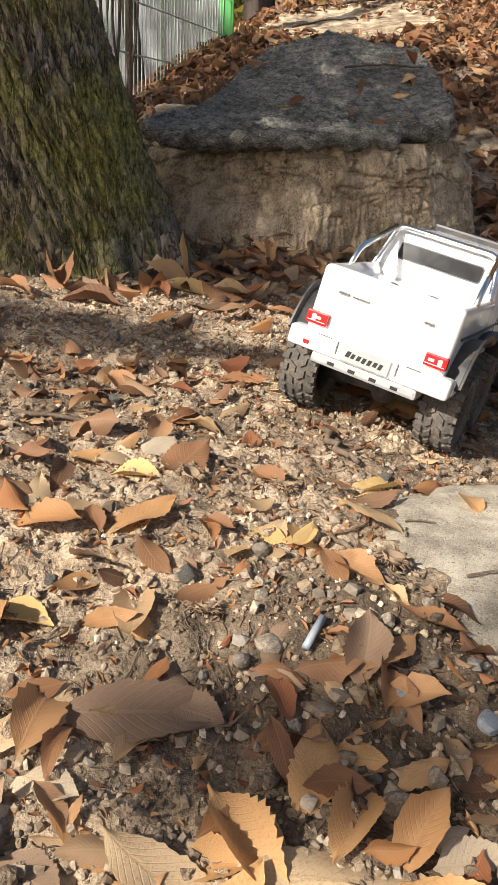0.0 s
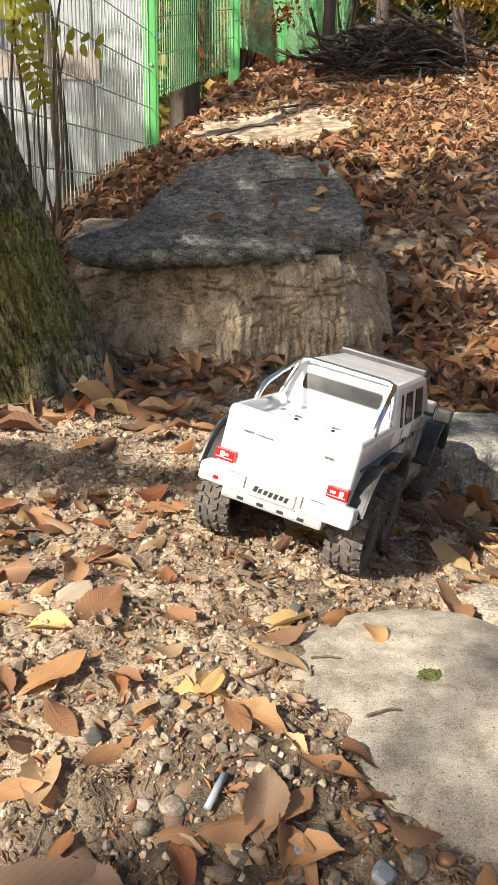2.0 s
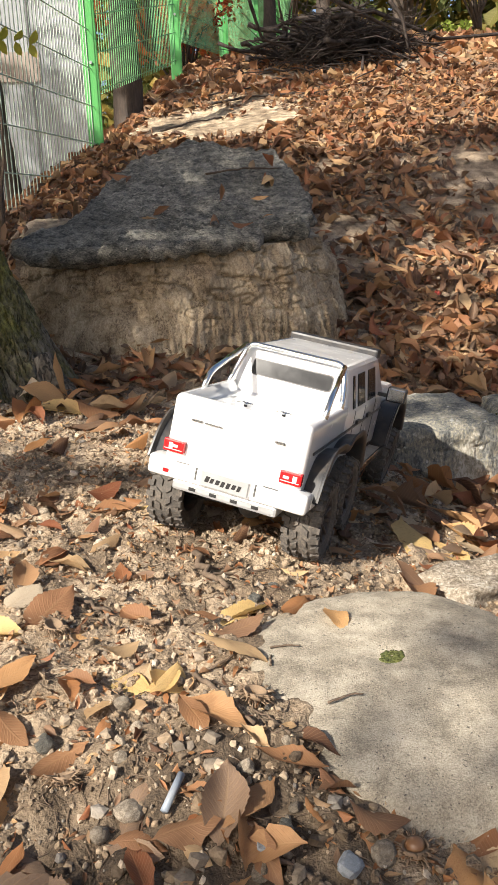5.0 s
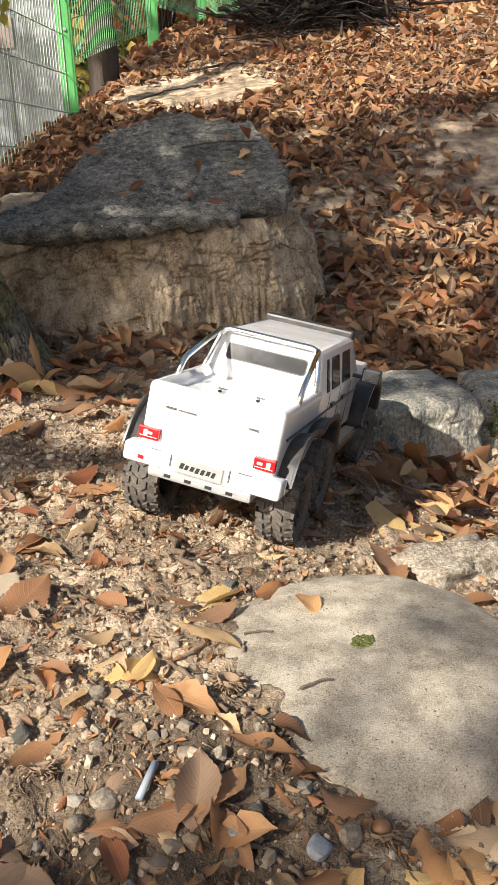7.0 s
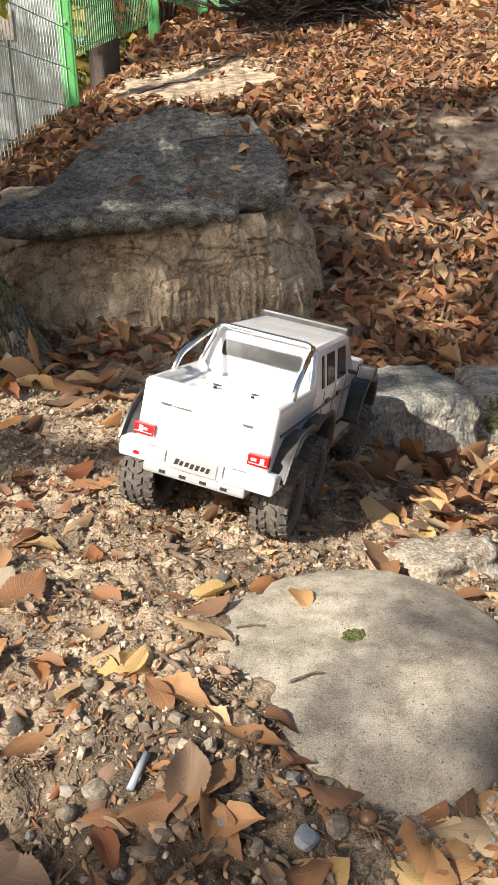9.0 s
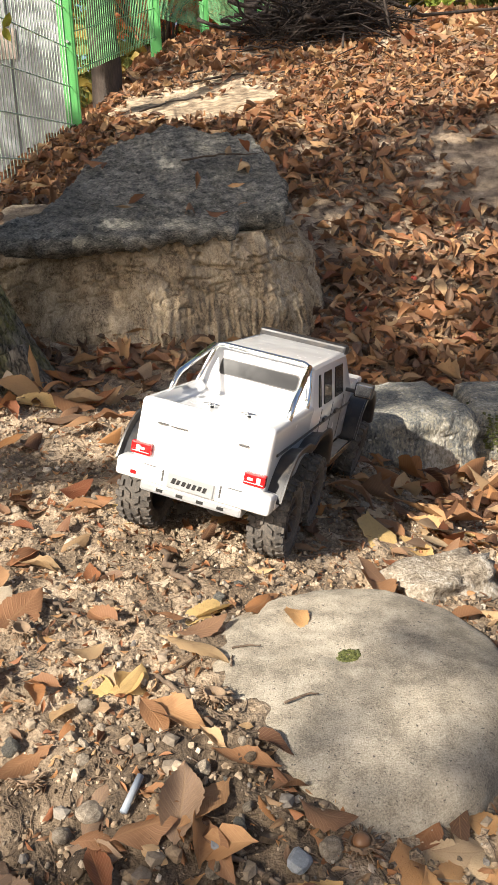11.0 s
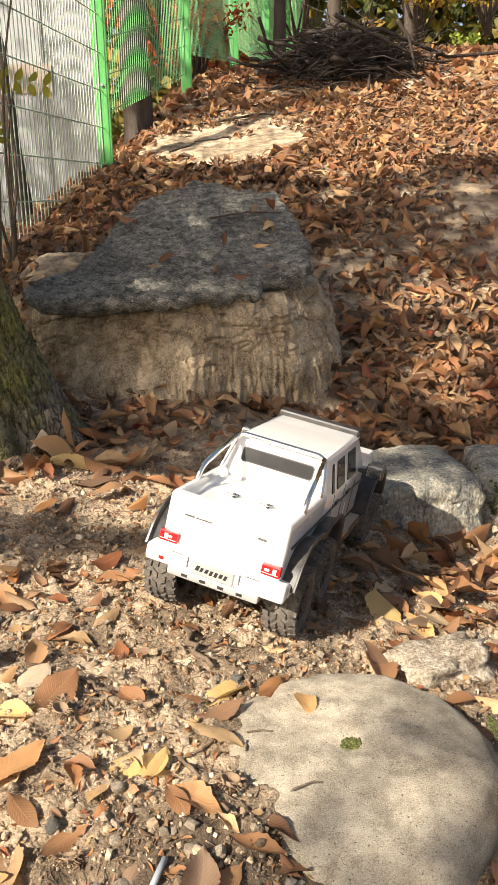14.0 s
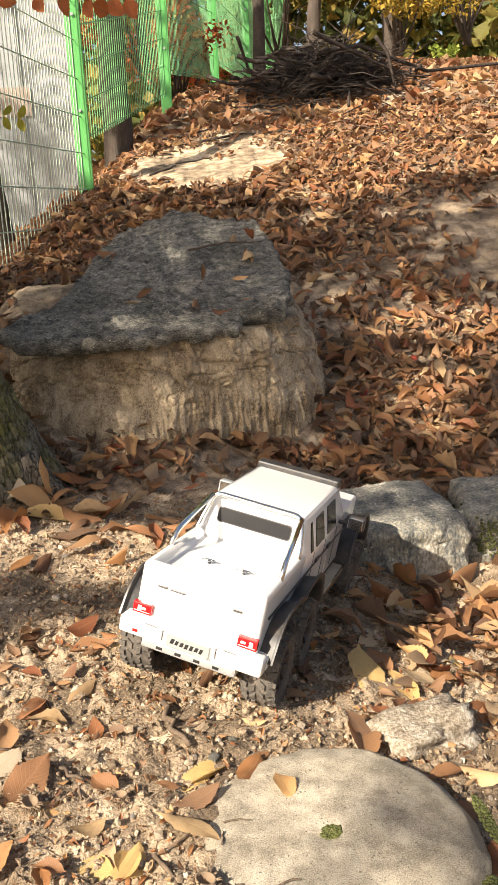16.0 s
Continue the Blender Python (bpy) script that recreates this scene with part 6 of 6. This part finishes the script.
# ---- the tree that shades the slope ----
def sunny(x, y):
    """Above 0 where the crown leaves a gap for the sun."""
    def spot(cx, cy, rx, ry):
        return 1.25 * np.exp(-(((x - cx) / rx) ** 2 + ((y - cy) / ry) ** 2) ** 2)
    s = 1.25 * spot(0.0, 0.86, 0.72, 0.60) + spot(0.15, 1.05, 0.2, 0.25) + 1.5 * spot(-0.25, 1.68, 0.55, 0.14) + 1.7 * spot(0.85, 1.42, 0.55, 0.40) + 0.6 * spot(1.15, 2.75, 0.3, 0.4) + 2.2 * spot(0.52, 5.55, 0.75, 0.62)
    s = s + spot(1.2, 4.45, 0.4, 0.2) + spot(1.9, 4.65, 0.6, 0.18) + 1.6 * spot(1.38, 3.12, 0.30, 0.22) + spot(0.80, 1.66, 0.18, 0.09) + 0.35 * spot(0.32, 0.66, 0.16, 0.16) + spot(2.2, 5.6, 0.5, 0.2) + spot(1.1, 2.6, 0.15, 0.1)
    s = s - 1.3 * spot(0.05, 0.515, 0.16, 0.07) - 1.8 * spot(0.43, 0.72, 0.13, 0.08) + 1.2 * spot(0.27, 0.87, 0.13, 0.075) - 2.2 * spot(0.38, 0.62, 0.17, 0.085) - 1.4 * spot(1.75, 6.95, 0.6, 0.35) - spot(0.40, 0.76, 0.11, 0.16) - 0.9 * spot(0.25, 0.51, 0.2, 0.06) - spot(0.37, 0.63, 0.08, 0.06) - spot(0.30, 0.72, 0.05, 0.05) - spot(0.13, 0.62, 0.14, 0.035) - spot(0.47, 0.67, 0.05, 0.09) - 0.5 * spot(-0.1, 1.42, 0.4, 0.09) - 1.7 * spot(0.28, 2.85, 0.62, 0.62) - 1.6 * spot(0.68, 2.95, 0.32, 0.45) - 1.2 * spot(0.52, 3.1, 0.42, 0.42) - 0.7 * spot(0.0, 2.1, 0.3, 0.2)
    n1 = np.array([noise.fractal(Vector((a * 3.2, b * 3.2, 4.4)), 1, 2, 3) for a, b in zip(x, y)])
    return s - 0.50 + 0.58 * step01((y - 4.2) / 0.5) * step01((x - 0.2) / 0.4) + 0.12 * step01((y - 3.2) / 0.6) * step01((x - 0.8) / 0.4) + 0.2 * np.exp(-((x - 1.1) / 0.3) ** 2 - ((y - 2.8) / 0.5) ** 2) + 0.75 * n1


q = np.random.default_rng(5)
n = 25000
tx, ty = q.uniform(-1.3, 3.6, n), q.uniform(0.2, 7.4, n)
keep = sunny(tx, ty) < 0
tx, ty = tx[keep], ty[keep]
# the crown thins out unevenly round its rim
q2 = np.random.default_rng(15)
rx, ry = q2.uniform(-4.2, 6.6, 30000), q2.uniform(-2.8, 10.0, 30000)
out = np.maximum(np.maximum(-1.3 - rx, rx - 3.6), np.maximum(0.2 - ry, ry - 7.4))
rim = np.array([noise.fractal(Vector((a * 0.9, b * 0.9, 8.8)), 1, 2, 4) for a, b in zip(rx, ry)])
keep = (out > 0) & (rim > -0.22 + 0.30 * out) & (q2.random(30000) < 0.62)
tx, ty = np.concatenate([tx, rx[keep]]), np.concatenate([ty, ry[keep]])
tz = ground_z(tx, ty)
d = q.uniform(6.0, 7.6, len(tx))
crown_pts = np.stack([tx, ty, tz], -1) + np.array(SUN_DIR)[None] * d[:, None]
shade_tree = new("shade_tree")
tagged(shade_tree, "tall autumn tree whose crown shades the slope", "tree")
vs, fs, uvs, n = [], [], [], 0
for p0 in crown_pts:
    v, f, uv = SMALL[q.integers(8)]
    m = np.array(Euler((q.normal(0, 0.6), q.normal(0, 0.6), q.uniform(0, 6.28))).to_matrix())
    vs.append(v * q.uniform(0.09, 0.14) @ m.T + p0)
    fs.append(f + n)
    uvs.append(uv)
    n += len(v)
put("crown", mesh_np("crown", np.concatenate(vs), np.concatenate(fs), np.concatenate(uvs)), AUTUMN_GREEN, shade_tree)
foot = np.array((-5.9, 0.5, -0.8))
fork = np.array((-5.3, 1.1, 3.3))
put("trunk", mesh_np("trunk", *tube([foot, foot * 0.5 + fork * 0.5, fork], [0.28, 0.22, 0.16], 16, 0.04)), DARKBARK, shade_tree)
upper = crown_pts[(ty > 2.3) & (ty < 4.4)]
for k in range(30):
    e = upper[q.integers(len(upper))]
    mid = fork * 0.5 + e * 0.5 + (0, 0, -0.35)
    put("limb", mesh_np("limb", *tube([fork, fork * 0.7 + mid * 0.3, mid, mid * 0.4 + e * 0.6, e], [0.07, 0.05, 0.03, 0.018, 0.006], 7)), DARKBARK, shade_tree)
